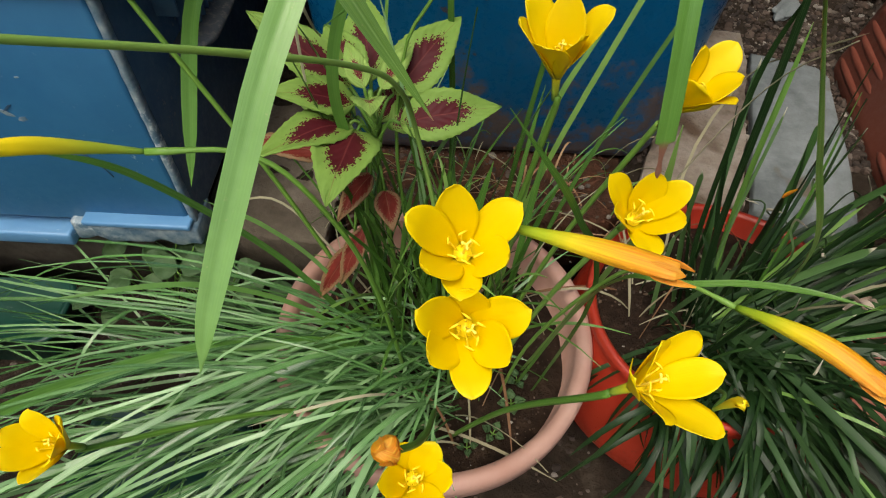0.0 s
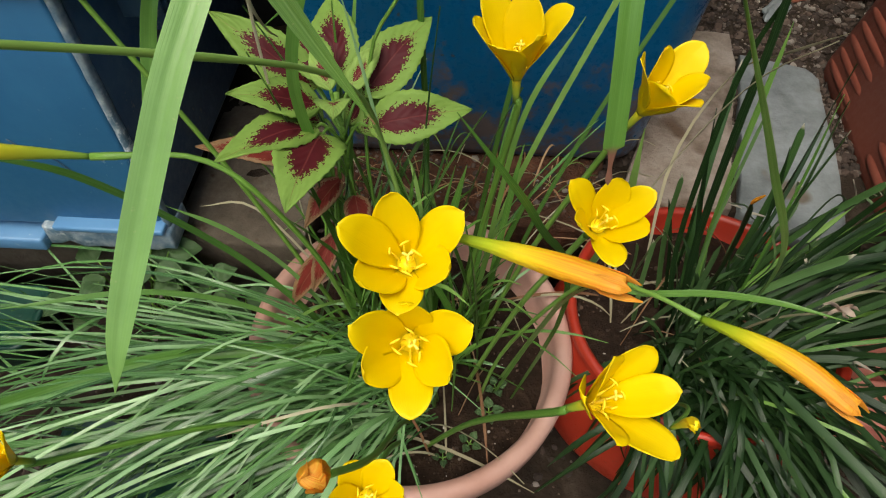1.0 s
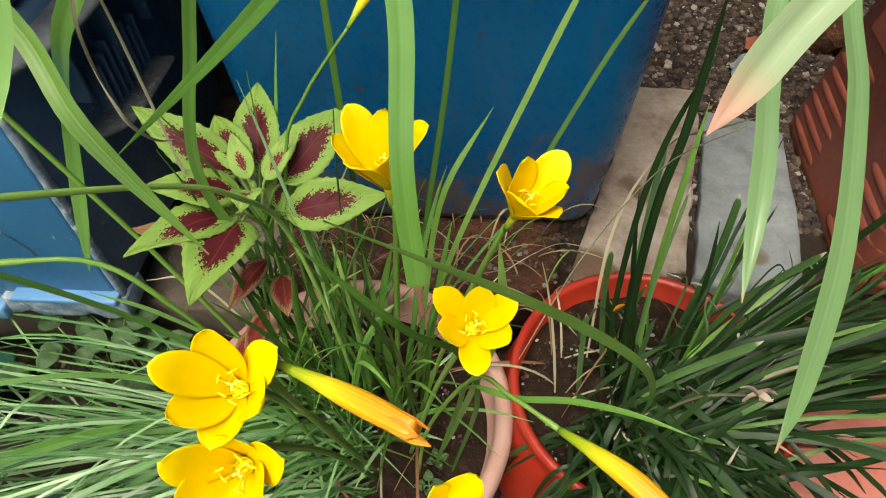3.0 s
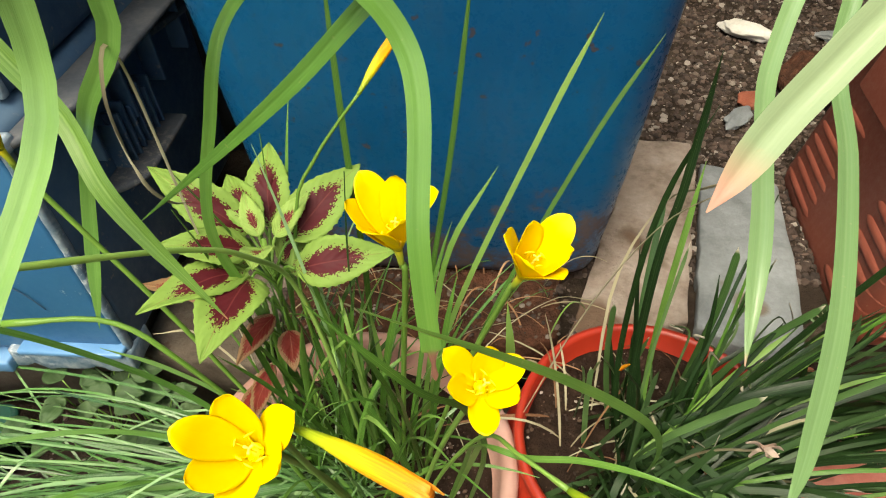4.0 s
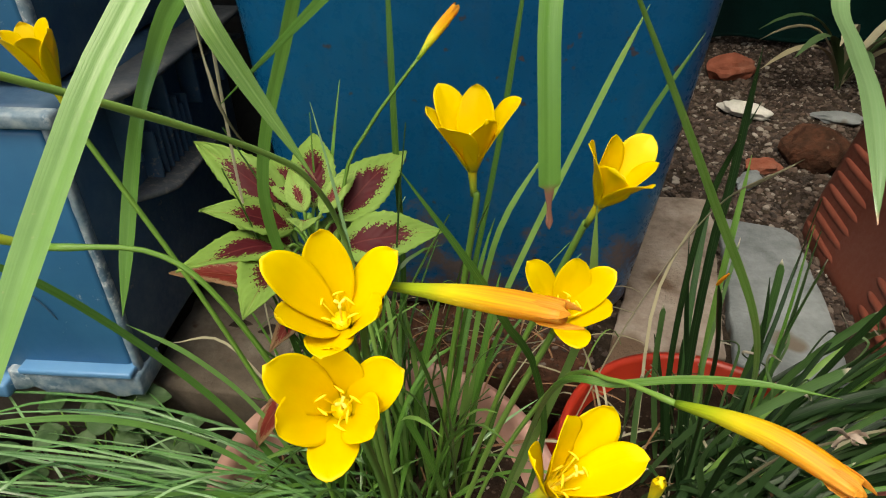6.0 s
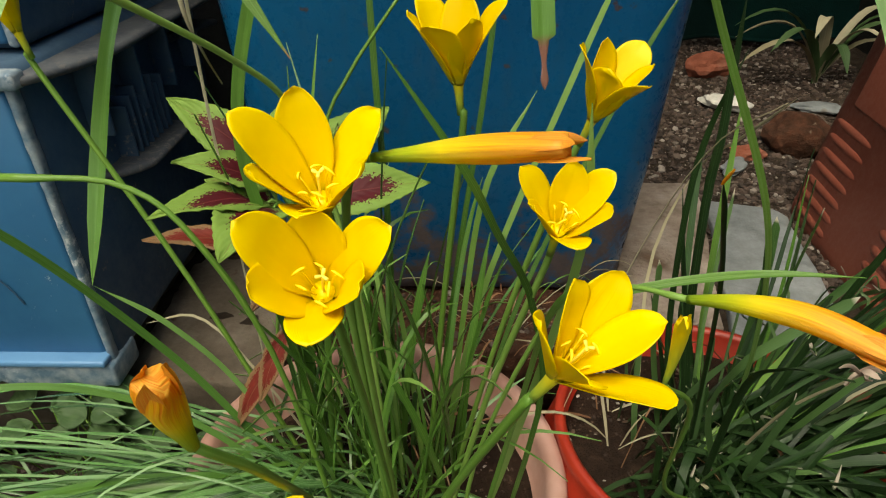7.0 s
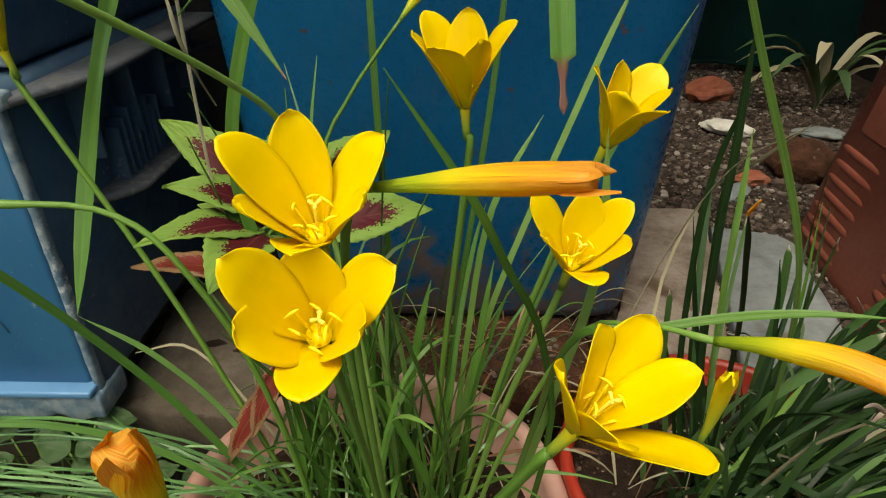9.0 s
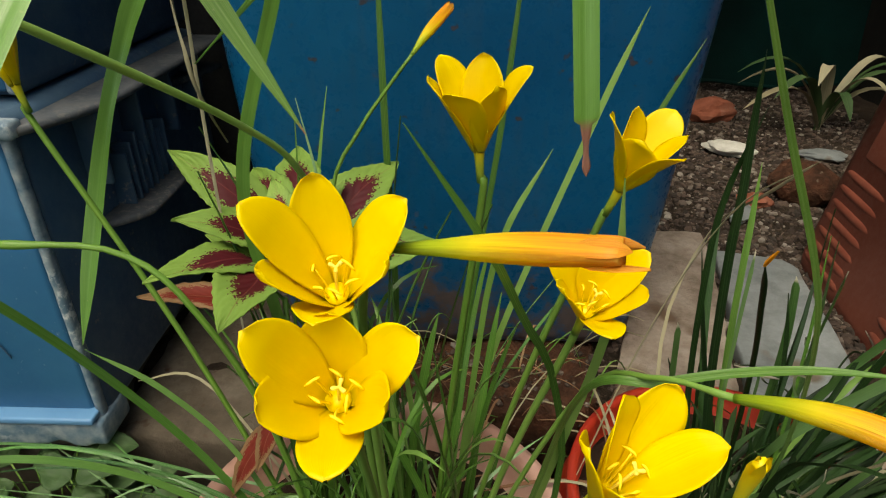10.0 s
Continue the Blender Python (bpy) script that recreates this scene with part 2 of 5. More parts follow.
PINK_POT = plastic("faded_pink_plastic", (0.40, 0.215, 0.165), (0.50, 0.31, 0.25), 0.6, (0.26, 0.20, 0.155))
RED_POT = plastic("red_plastic", (0.33, 0.022, 0.010), (0.38, 0.036, 0.016), 0.36, (0.20, 0.07, 0.05))
TERRACOTTA = plastic("terracotta_plastic", (0.215, 0.055, 0.033), (0.25, 0.073, 0.046), 0.5, (0.27, 0.15, 0.105))
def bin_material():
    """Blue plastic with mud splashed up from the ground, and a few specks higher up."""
    m, n, l, b = shader("bin_blue_plastic", 0.3)
    big, fine = noise_tex(n, l, 6, 5), noise_tex(n, l, 120, 6, rough=0.7)
    col = mixed(n, l, ramp(n, l, big, [(0.35, (0, 0, 0)), (0.68, (1, 1, 1))]), (0.001, 0.072, 0.188), (0.002, 0.100, 0.240))
    streaks = noise_tex(n, l, 22, 4, stretch=(3.0, 3.0, 0.35))
    col = mixed(n, l, ramp(n, l, streaks, [(0.55, (0, 0, 0)), (0.75, (0.35, 0.35, 0.35))]), col, (0.03, 0.09, 0.16))
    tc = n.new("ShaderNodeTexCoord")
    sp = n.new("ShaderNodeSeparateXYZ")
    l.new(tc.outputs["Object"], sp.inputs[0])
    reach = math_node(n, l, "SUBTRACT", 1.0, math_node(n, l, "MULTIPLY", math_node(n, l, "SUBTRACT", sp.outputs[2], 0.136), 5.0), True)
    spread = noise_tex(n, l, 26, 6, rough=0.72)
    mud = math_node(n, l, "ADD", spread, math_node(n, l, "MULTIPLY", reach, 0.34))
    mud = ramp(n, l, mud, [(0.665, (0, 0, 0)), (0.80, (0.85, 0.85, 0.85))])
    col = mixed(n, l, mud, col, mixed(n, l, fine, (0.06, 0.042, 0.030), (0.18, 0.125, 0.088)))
    speck = ramp(n, l, noise_tex(n, l, 58, 3), [(0.675, (0, 0, 0)), (0.715, (0.8, 0.8, 0.8))])
    col = mixed(n, l, speck, col, (0.065, 0.04, 0.028))
    l.new(col, b.inputs["Base Color"])
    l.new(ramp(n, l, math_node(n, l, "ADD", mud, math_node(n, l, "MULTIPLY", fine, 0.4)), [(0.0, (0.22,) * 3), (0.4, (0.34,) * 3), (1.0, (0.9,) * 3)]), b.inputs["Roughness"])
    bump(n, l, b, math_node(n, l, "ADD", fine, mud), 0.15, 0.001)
    b.inputs["Specular IOR Level"].default_value = 0.3
    return m


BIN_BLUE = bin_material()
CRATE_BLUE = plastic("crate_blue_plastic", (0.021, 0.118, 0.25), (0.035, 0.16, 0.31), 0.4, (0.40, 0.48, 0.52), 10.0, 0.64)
CRATE_LIP = plastic("crate_light_edge", (0.08, 0.22, 0.42), (0.12, 0.28, 0.48), 0.4, (0.5, 0.55, 0.58), 12.0)
CRATE_WORN = plastic("crate_worn_edge", (0.08, 0.15, 0.21), (0.27, 0.33, 0.36), 0.6, (0.5, 0.55, 0.57), 90.0, 0.52, 0.5)
# crate blue darkened as the side's shade, with dust; serves gouges too
CRATE_SHADE_AND_MARKS = plastic("crate_dusty_shaded_blue", (0.020, 0.058, 0.115), (0.042, 0.085, 0.135), 0.5, (0.17, 0.17, 0.165), 30.0, 0.58)
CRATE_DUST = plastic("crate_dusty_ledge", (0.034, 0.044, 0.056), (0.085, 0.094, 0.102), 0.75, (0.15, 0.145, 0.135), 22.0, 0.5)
GREEN_PLASTIC = plastic("dark_green_plastic", (0.008, 0.05, 0.035), (0.012, 0.065, 0.045), 0.35, (0.1, 0.14, 0.12))
# near-black for the added surface that stands for the gap's shade
GAP_BLACK = plastic("gap_black", (0.006, 0.007, 0.008), (0.012, 0.013, 0.014), 0.6, (0.03, 0.03, 0.03))
TEAL_PLASTIC = plastic("teal_plastic_scrap", (0.01, 0.16, 0.10), (0.012, 0.2, 0.13), 0.35, (0.1, 0.2, 0.15))


def mineral(name, stops, scale, rough=0.9, bumps=0.5, dist=0.003, fine_scale=180, spots=None):
    m, n, l, b = shader(name, rough)
    b.inputs["Specular IOR Level"].default_value = 0.2
    big = noise_tex(n, l, scale, 6, rough=0.65)
    fine = noise_tex(n, l, fine_scale, 6, rough=0.7)
    col = ramp(n, l, big, stops)
    col = mixed(n, l, math_node(n, l, "MULTIPLY", fine, 0.5), col, tuple(c * 0.45 for c in stops[0][1]))
    if spots:
        sp = ramp(n, l, noise_tex(n, l, spots[0], 2), [(spots[1], (0, 0, 0)), (spots[1] + 0.05, (1, 1, 1))])
        col = mixed(n, l, sp, col, spots[2])
    l.new(col, b.inputs["Base Color"])
    h = math_node(n, l, "ADD", fine, math_node(n, l, "MULTIPLY", big, 1.5))
    bump(n, l, b, h, bumps, dist)
    return m


EARTH = mineral("reddish_earth", [(0.3, (0.040, 0.020, 0.012)), (0.5, (0.105, 0.047, 0.027)), (0.62, (0.155, 0.062, 0.034)), (0.78, (0.19, 0.12, 0.08))], 38, 0.95, 1.0, 0.008, 180, (60, 0.68, (0.20, 0.16, 0.12)))
SOIL = mineral("dark_soil", [(0.3, (0.018, 0.010, 0.006)), (0.55, (0.040, 0.023, 0.014)), (0.75, (0.095, 0.060, 0.038))], 60, 0.95, 0.9, 0.006)
DIRT = mineral("gritty_earth", [(0.3, (0.018, 0.012, 0.008)), (0.52, (0.040, 0.028, 0.019)), (0.75, (0.10, 0.078, 0.055))], 26, 0.95, 0.9, 0.006)
CONCRETE = mineral("old_concrete", [(0.3, (0.075, 0.060, 0.045)), (0.5, (0.15, 0.125, 0.095)), (0.72, (0.26, 0.225, 0.18))], 14, 0.9, 0.6, 0.003, 160, (34, 0.66, (0.08, 0.05, 0.035)))
STONE_BEIGE = mineral("beige_stone", [(0.32, (0.15, 0.115, 0.088)), (0.47, (0.32, 0.265, 0.22)), (0.70, (0.48, 0.42, 0.365))], 17, 0.9, 0.9, 0.004, 120, (9, 0.57, (0.13, 0.088, 0.06)))
STONE_GREY = mineral("grey_stone", [(0.32, (0.130, 0.148, 0.152)), (0.48, (0.215, 0.242, 0.25)), (0.70, (0.30, 0.335, 0.345))], 15, 0.85, 0.7, 0.003, 130, (13, 0.63, (0.13, 0.11, 0.085)))
TILE_PINK = mineral("pinkish_red_tile", [(0.3, (0.52, 0.16, 0.12)), (0.5, (0.62, 0.23, 0.18)), (0.72, (0.68, 0.33, 0.27))], 12, 0.5, 0.3, 0.0015, 150, (30, 0.7, (0.6, 0.45, 0.4)))
WALL = mineral("added_dark_wall", [(0.3, (0.014, 0.014, 0.012)), (0.5, (0.026, 0.026, 0.021)), (0.72, (0.045, 0.042, 0.034))], 4, 0.95, 0.5, 0.004, 60)
BRICK = mineral("red_brick", [(0.3, (0.20, 0.06, 0.035)), (0.5, (0.30, 0.10, 0.06)), (0.72, (0.34, 0.16, 0.11))], 24, 0.95, 0.8, 0.003)
WHITE_STONE = mineral("white_chip", [(0.3, (0.45, 0.45, 0.40)), (0.5, (0.6, 0.6, 0.55)), (0.72, (0.7, 0.7, 0.66))], 40, 0.8, 0.3, 0.001)


def pebble_material():
    m, n, l, b = shader("mixed_pebbles", 0.9)
    geo = n.new("ShaderNodeNewGeometry")
    col = ramp(n, l, geo.outputs["Random Per Island"], [(0.0, (0.012, 0.008, 0.006)), (0.40, (0.040, 0.024, 0.017)), (0.66, (0.085, 0.054, 0.040)), (0.90, (0.14, 0.115, 0.095)), (0.99, (0.34, 0.31, 0.27))])
    f = noise_tex(n, l, 300, 3)
    col = mixed(n, l, math_node(n, l, "MULTIPLY", f, 0.5), col, (0.06, 0.045, 0.035))
    l.new(col, b.inputs["Base Color"])
    return m


PEBBLES = pebble_material()


def grit_material():
    m, n, l, b = shader("soil_grit", 0.9)
    geo = n.new("ShaderNodeNewGeometry")
    col = ramp(n, l, geo.outputs["Random Per Island"], [(0.0, (0.022, 0.013, 0.008)), (0.6, (0.06, 0.036, 0.022)), (0.90, (0.11, 0.07, 0.045)), (0.95, (0.30, 0.27, 0.22)), (1.0, (0.48, 0.45, 0.40))])
    l.new(col, b.inputs["Base Color"])
    return m


GRIT = grit_material()


def cloth_material():
    m, n, l, b = shader("shade_net", 0.95)
    b.inputs["Specular IOR Level"].default_value = 0.05
    w = noise_tex(n, l, 260, 2)
    big = noise_tex(n, l, 5, 4)
    col = mixed(n, l, ramp(n, l, big, [(0.35, (0, 0, 0)), (0.7, (1, 1, 1))]), (0.0015, 0.008, 0.007), (0.003, 0.026, 0.023))
    col = mixed(n, l, math_node(n, l, "MULTIPLY", w, 0.6), col, (0.004, 0.02, 0.018))
    l.new(col, b.inputs["Base Color"])
    bump(n, l, b, w, 0.6, 0.003)
    return m


NET = cloth_material()


# ---- building helpers ----
def part(name, bm, material, parent=None, label="", smooth=True):
    me = bpy.data.meshes.new(name)
    bm.to_mesh(me)
    bm.free()
    me.materials.append(material)
    if smooth:
        me.polygons.foreach_set("use_smooth", [True] * len(me.polygons))
    ob = new(name, me)
    if parent:
        ob.parent = parent
    if label:
        ob["label"] = label
    return ob


def mesh_part(name, verts, faces, uvs, material, parent=None, label="", smooth=True):
    me = bpy.data.meshes.new(name)
    me.from_pydata(verts, [], faces)
    if uvs:
        layer = me.uv_layers.new(name="UVMap")
        for loop in me.loops:
            layer.data[loop.index].uv = uvs[loop.vertex_index]
    me.materials.append(material)
    if smooth:
        me.polygons.foreach_set("use_smooth", [True] * len(me.polygons))
    me.update()
    ob = new(name, me)
    if parent:
        ob.parent = parent
    if label:
        ob["label"] = label
    return ob


def empty(name):
    ob = new(name)
    ob.empty_display_size = 0.02
    return ob


def bezier(points, k):
    """Points along a Bezier curve of any degree."""
    pts = [Vector(p) for p in points]
    out = []
    for i in range(k + 1):
        t, q = i / k, pts[:]
        while len(q) > 1:
            q = [a.lerp(b, t) for a, b in zip(q, q[1:])]
        out.append(q[0])
    return out


def spline(points, k):
    """Points along a smooth curve through all the points given."""
    p = [Vector(v) for v in points]
    p = [2 * p[0] - p[1]] + p + [2 * p[-1] - p[-2]]
    out = []
    spans = len(p) - 3
    for i in range(k + 1):
        x = i / k * spans
        s = min(int(x), spans - 1)
        t = x - s
        a, b, c, d = p[s:s + 4]
        out.append(0.5 * ((2 * b) + (c - a) * t + (2 * a - 5 * b + 4 * c - d) * t * t + (3 * b - a - 3 * c + d) * t ** 3))
    return out


def frames_along(path, up):
    """Tangent, side and normal at each point of a path."""
    out = []
    side_old = None
    for i, p in enumerate(path):
        t = (path[min(i + 1, len(path) - 1)] - path[max(i - 1, 0)]).normalized()
        s = t.cross(up)
        if s.length < 1e-4:
            s = t.cross(Vector((1, 0, 0)))
        s.normalize()
        if side_old is not None:
            if s.dot(side_old) < 0:
                s = -s
            s = (s * 0.5 + side_old * 0.5)
            s = (s - t * s.dot(t)).normalized()
        side_old = s
        out.append((t, s, s.cross(t).normalized()))
    return out


def ribbon(path, width, fold=0.18, thick=0.0005, up=(0, 0, 1), twist=0.0, taper=0.12, tip=0.25, blunt=0.0, across=2, shrivel=0.0):
    """A leaf blade: a shallow V across, an upper and a lower skin that meet at the edges, pointed at its end. Gives vertices, faces and uvs."""
    up = Vector(up)
    n, c = len(path), across + 1
    verts, uvs, faces = [], [], []
    for i, (p, (t, s, nn)) in enumerate(zip(path, frames_along(path, up))):
        v = i / (n - 1)
        w = width * 0.5 * min(1.0, 0.55 + v / max(taper, 1e-3) * 0.45)
        if v > 1 - tip:
            e = (v - 1 + tip) / tip
            w *= max(blunt, math.sqrt(max(0.0, 1 - e * e)) if blunt else (1 - e ** 1.8))
        if shrivel and v > 1 - shrivel:
            w *= 0.34 + 0.12 * math.sin(v * 190)
        w = max(w, 0.0002)
        a = twist * v
        s2 = s * math.cos(a) + nn * math.sin(a)
        n2 = nn * math.cos(a) - s * math.sin(a)
        for side in (1, -1):
            for k in range(c):
                u = 2 * k / across - 1
                verts.append(p + s2 * (u * w) + n2 * (w * fold * (abs(u) ** 0.8) + side * thick * (1 - u * u)))
                uvs.append((k / across, v))
    for i in range(n - 1):
        a, b = 2 * c * i, 2 * c * (i + 1)
        for k in range(across):
            faces.append((a + k, a + k + 1, b + k + 1, b + k))
            faces.append((a + c + k + 1, a + c + k, b + c + k, b + c + k + 1))
    return verts, faces, uvs


def tube(path, radii, sides=8, squash=1.0):
    """A round stem along a path; radii for each point, or one for all."""
    n = len(path)
    if isinstance(radii, (int, float)):
        radii = [radii] * n
    verts, uvs, faces = [], [], []
    for i, (p, (t, s, nn)) in enumerate(zip(path, frames_along(path, Vector((0.13, 0.21, 0.97))))):
        for k in range(sides):
            a = 2 * math.pi * k / sides
            verts.append(p + (s * math.cos(a) + nn * math.sin(a) * squash) * radii[i])
            uvs.append((k / sides, i / (n - 1)))
    for i in range(n - 1):
        for k in range(sides):
            k2 = (k + 1) % sides
            faces.append((i * sides + k, i * sides + k2, (i + 1) * sides + k2, (i + 1) * sides + k))
    faces.append(tuple(range(sides))[::-1])
    faces.append(tuple((n - 1) * sides + k for k in range(sides)))
    return verts, faces, uvs


def lathe(profile, sides=72, wobble=0.0):
    """A turned shape from (radius, height) pairs, closed on its axis where the radius is 0."""
    bm = bmesh.new()
    rings = []
    for r, z in profile:
        if r < 1e-5:
            rings.append([bm.verts.new((0, 0, z))])
        else:
            rings.append([bm.verts.new((r * (1 + wobble * math.sin(2 * a + 0.6)) * math.cos(a), r * (1 - wobble * math.sin(2 * a)) * math.sin(a), z)) for a in (2 * math.pi * k / sides for k in range(sides))])
    for a, b in zip(rings, rings[1:]):
        for k in range(sides):
            k2 = (k + 1) % sides
            if len(a) == 1:
                bm.faces.new((a[0], b[k2], b[k]))
            elif len(b) == 1:
                bm.faces.new((a[k], a[k2], b[0]))
            else:
                bm.faces.new((a[k], a[k2], b[k2], b[k]))
    bmesh.ops.recalc_face_normals(bm, faces=bm.faces)
    return bm


def box(bm, lo, hi, bevel=0.0, segments=2):
    """Adds a bevelled box between two corners."""
    m = Matrix.Translation([(a + b) / 2 for a, b in zip(lo, hi)]) @ Matrix.Diagonal((*[b - a for a, b in zip(lo, hi)], 1))
    made = bmesh.ops.create_cube(bm, size=1, matrix=m)
    if bevel:
        edges = list({e for v in made["verts"] for e in v.link_edges})
        bmesh.ops.bevel(bm, geom=edges, offset=bevel, segments=segments, affect="EDGES", profile=0.5)
    return bm


def slab(outline, bottom, top, seed, rough=0.004, cell=0.02, dome=0.003):
    """A rough stone slab: an uneven outline, worn upper edge and a slightly uneven top."""
    bm = bmesh.new()
    c = Vector((sum(p[0] for p in outline) / len(outline), sum(p[1] for p in outline) / len(outline), 0))
    ring = []
    for (x0, y0), (x1, y1) in zip(outline, outline[1:] + outline[:1]):
        k = max(2, int(math.hypot(x1 - x0, y1 - y0) / cell))
        for i in range(k):
            p = Vector((x0 + (x1 - x0) * i / k, y0 + (y1 - y0) * i / k, 0))
            d = (p - c).normalized()
            ring.append(p + d * rough * noise.noise(p * 28 + Vector((seed, 0, 0))) * 1.6)
    levels = [(1.0, bottom, 0), (1.0, top - 0.006, 0), (0.992, top - 0.002, 0.4), (0.97, top, 1), (0.75, top, 1), (0.45, top, 1), (0.2, top, 1)]
    rings = []
    for f, z, u in levels:
        rings.append([bm.verts.new((c.x + (p.x - c.x) * f, c.y + (p.y - c.y) * f, z + u * dome * noise.noise(Vector((p.x * f * 20, p.y * f * 20, seed))))) for p in ring])
    n = len(ring)
    for a, b in zip(rings, rings[1:]):
        for k in range(n):
            bm.faces.new((a[k], a[(k + 1) % n], b[(k + 1) % n], b[k]))
    bm.faces.new(rings[-1])
    bm.faces.new(rings[0][::-1])
    bmesh.ops.recalc_face_normals(bm, faces=bm.faces)
    return bm


def rock(radius, seed, squash=(1, 1, 0.7), sub=2, rough=0.35):
    bm = bmesh.new()
    bmesh.ops.create_icosphere(bm, subdivisions=sub, radius=radius)
    for v in bm.verts:
        d = v.co.normalized()
        v.co *= 1 + rough * noise.noise(d * 1.6 + Vector((seed, 3.1, 0.7)))
        v.co = Vector((v.co.x * squash[0], v.co.y * squash[1], v.co.z * squash[2]))
    return bm


# ---- ground: lower bed with the pots, an earth step, and the gravel terrace behind ----
TERRACE = 0.115


def ground_height(x, y):
    edge = 0.50 + 0.012 * noise.noise(Vector((x * 6, 0.3, 0)))
    t = min(1.0, max(0.0, (y - edge) / 0.05))
    z = TERRACE * (3 * t * t - 2 * t ** 3)
    p = Vector((x, y, 0))
    return z + 0.006 * noise.noise(p * 7) + 0.0035 * noise.noise(p * 22) + 0.0018 * noise.noise(p * 60)


def build_ground():
    def steps(lo, hi, fine_lo, fine_hi, fine):
        out, a = [], fine_lo
        while a < fine_hi:
            out.append(a)
            a += fine
        s, a = fine, fine_lo
        while a > lo:
            s *= 1.5
            a -= s
            out.insert(0, max(a, lo))
        s, a = fine, out[-1]
        while a < hi:
            s *= 1.5
            a += s
            out.append(min(a, hi))
        return out
    xs, ys = steps(-300, 300, -0.6, 1.2, 0.012), steps(-300, 300, 0.0, 1.9, 0.012)
    verts = [(x, y, ground_height(x, y) if abs(x) < 3 and abs(y) < 4 else (TERRACE if y > 0.5 else 0)) for y in ys for x in xs]
    w = len(xs)
    faces = [(j * w + i, j * w + i + 1, (j + 1) * w + i + 1, (j + 1) * w + i) for j in range(len(ys) - 1) for i in range(w - 1)]
    g = mesh_part("ground", verts, faces, None, DIRT)
    tagged(g, "bare gritty brown earth with a low step behind the pots", "ground", kind="structure")


build_ground()

# plain dark walls, added outside the view to cut skylight from the garden
for name, lo, hi in (("wall_back", (-1.6, 2.35, 0.0), (1.3, 2.5, 2.6)), ("wall_right", (1.15, -1.2, 0.0), (1.3, 2.35, 2.4)), ("wall_left", (-1.75, -1.2, 0.0), (-1.6, 2.5, 2.4))):
    w = part(name, box(bmesh.new(), lo, hi, 0.01), WALL, smooth=False)
    tagged(w, "added dark wall closing the small garden and cutting its skylight", "wall", kind="structure")


def pebble_field(name, label, spots, seed, sizes, height):
    """Many small stones in one mesh, lying on a surface."""
    rng = random.Random(seed)
    base = bmesh.new()
    bmesh.ops.create_icosphere(base, subdivisions=1, radius=1.0)
    bv = [v.co.copy() for v in base.verts]
    bf = [[v.index for v in f.verts] for f in base.faces]
    base.free()
    verts, faces = [], []
    for x, y in spots:
        r = sizes[0] + (sizes[1] - sizes[0]) * rng.random() ** 3
        z = height(x, y)
        sq = (rng.uniform(0.7, 1.3), rng.uniform(0.6, 1.1), rng.uniform(0.35, 0.75))
        rot = Euler((rng.uniform(-0.5, 0.5), rng.uniform(-0.5, 0.5), rng.uniform(0, 6.28))).to_matrix()
        o = len(verts)
        for v in bv:
            q = rot @ Vector((v.x * sq[0], v.y * sq[1], v.z * sq[2])) * r * rng.uniform(0.8, 1.15)
            verts.append((x + q.x, y + q.y, z + q.z + r * 0.15))
        faces += [[o + i for i in f] for f in bf]
    ob = mesh_part(name, verts, faces, None, PEBBLES, smooth=False)
    return tagged(ob, label, "gravel", kind="stuff")


rng = random.Random(11)
pebble_field("terrace_gravel", "loose mixed gravel and stone chips on dark earth", [(rng.uniform(0.26, 1.05), 0.62 + 1.2 * rng.random() ** 1.25) for _ in range(26000)], 5, (0.0020, 0.0085), ground_height)
pebble_field("bed_gravel", "small gravel on the earth round the pots", [(rng.uniform(-0.65, 0.75), rng.uniform(0.0, 0.5)) for _ in range(2200)], 6, (0.0015, 0.007), ground_height)

pebble_field("bank_gravel", "crumbs of earth and small stones before the bin", [(rng.uniform(-0.08, 0.27), rng.uniform(0.495, 0.64)) for _ in range(800)], 16, (0.0012, 0.0060), lambda x, y: 0.132 if y > 0.512 else 0.06 + 0.07 * max(0, (y - 0.495) / 0.017))

# stone slabs and ledges on the step
s1 = part("stone_slab", slab([(0.255, 0.515), (0.325, 0.51), (0.392, 0.545), (0.458, 0.815), (0.465, 0.885), (0.38, 0.892), (0.335, 0.75)], 0.05, 0.134, 3.3), STONE_BEIGE)
tagged(s1, "worn beige stone slab lying flat beside the blue bin", "stone slab")
s2 = part("stone_slab", slab([(0.402, 0.54), (0.455, 0.505), (0.507, 0.492), (0.535, 0.60), (0.566, 0.79), (0.555, 0.815), (0.472, 0.845)], 0.05, 0.129, 8.1, 0.003), STONE_GREY)
tagged(s2, "pale grey stone slab with a broken front corner", "stone slab")
s3 = part("concrete_block", slab([(-0.23, 0.475), (-0.085, 0.468), (-0.075, 0.60), (-0.08, 0.74), (-0.23, 0.74)], 0.02, 0.118, 5.4), CONCRETE)
tagged(s3, "rough brown concrete block under the crate's edge", "concrete block")
s4 = part("earth_bank", slab([(-0.07, 0.515), (0.1, 0.505), (0.215, 0.5), (0.245, 0.52), (0.25, 0.56), (0.26, 0.80), (-0.07, 0.82)], 0.03, 0.133, 2.2, 0.006, 0.015, 0.008), EARTH)
tagged(s4, "reddish earth bank under the blue bin", "earth bank", kind="structure")
s5 = part("concrete_block", slab([(-0.72, 0.47), (-0.24, 0.462), (-0.24, 0.80), (-0.72, 0.80)], 0.02, 0.132, 9.4), CONCRETE)
tagged(s5, "rough concrete block under the blue crate", "concrete block")


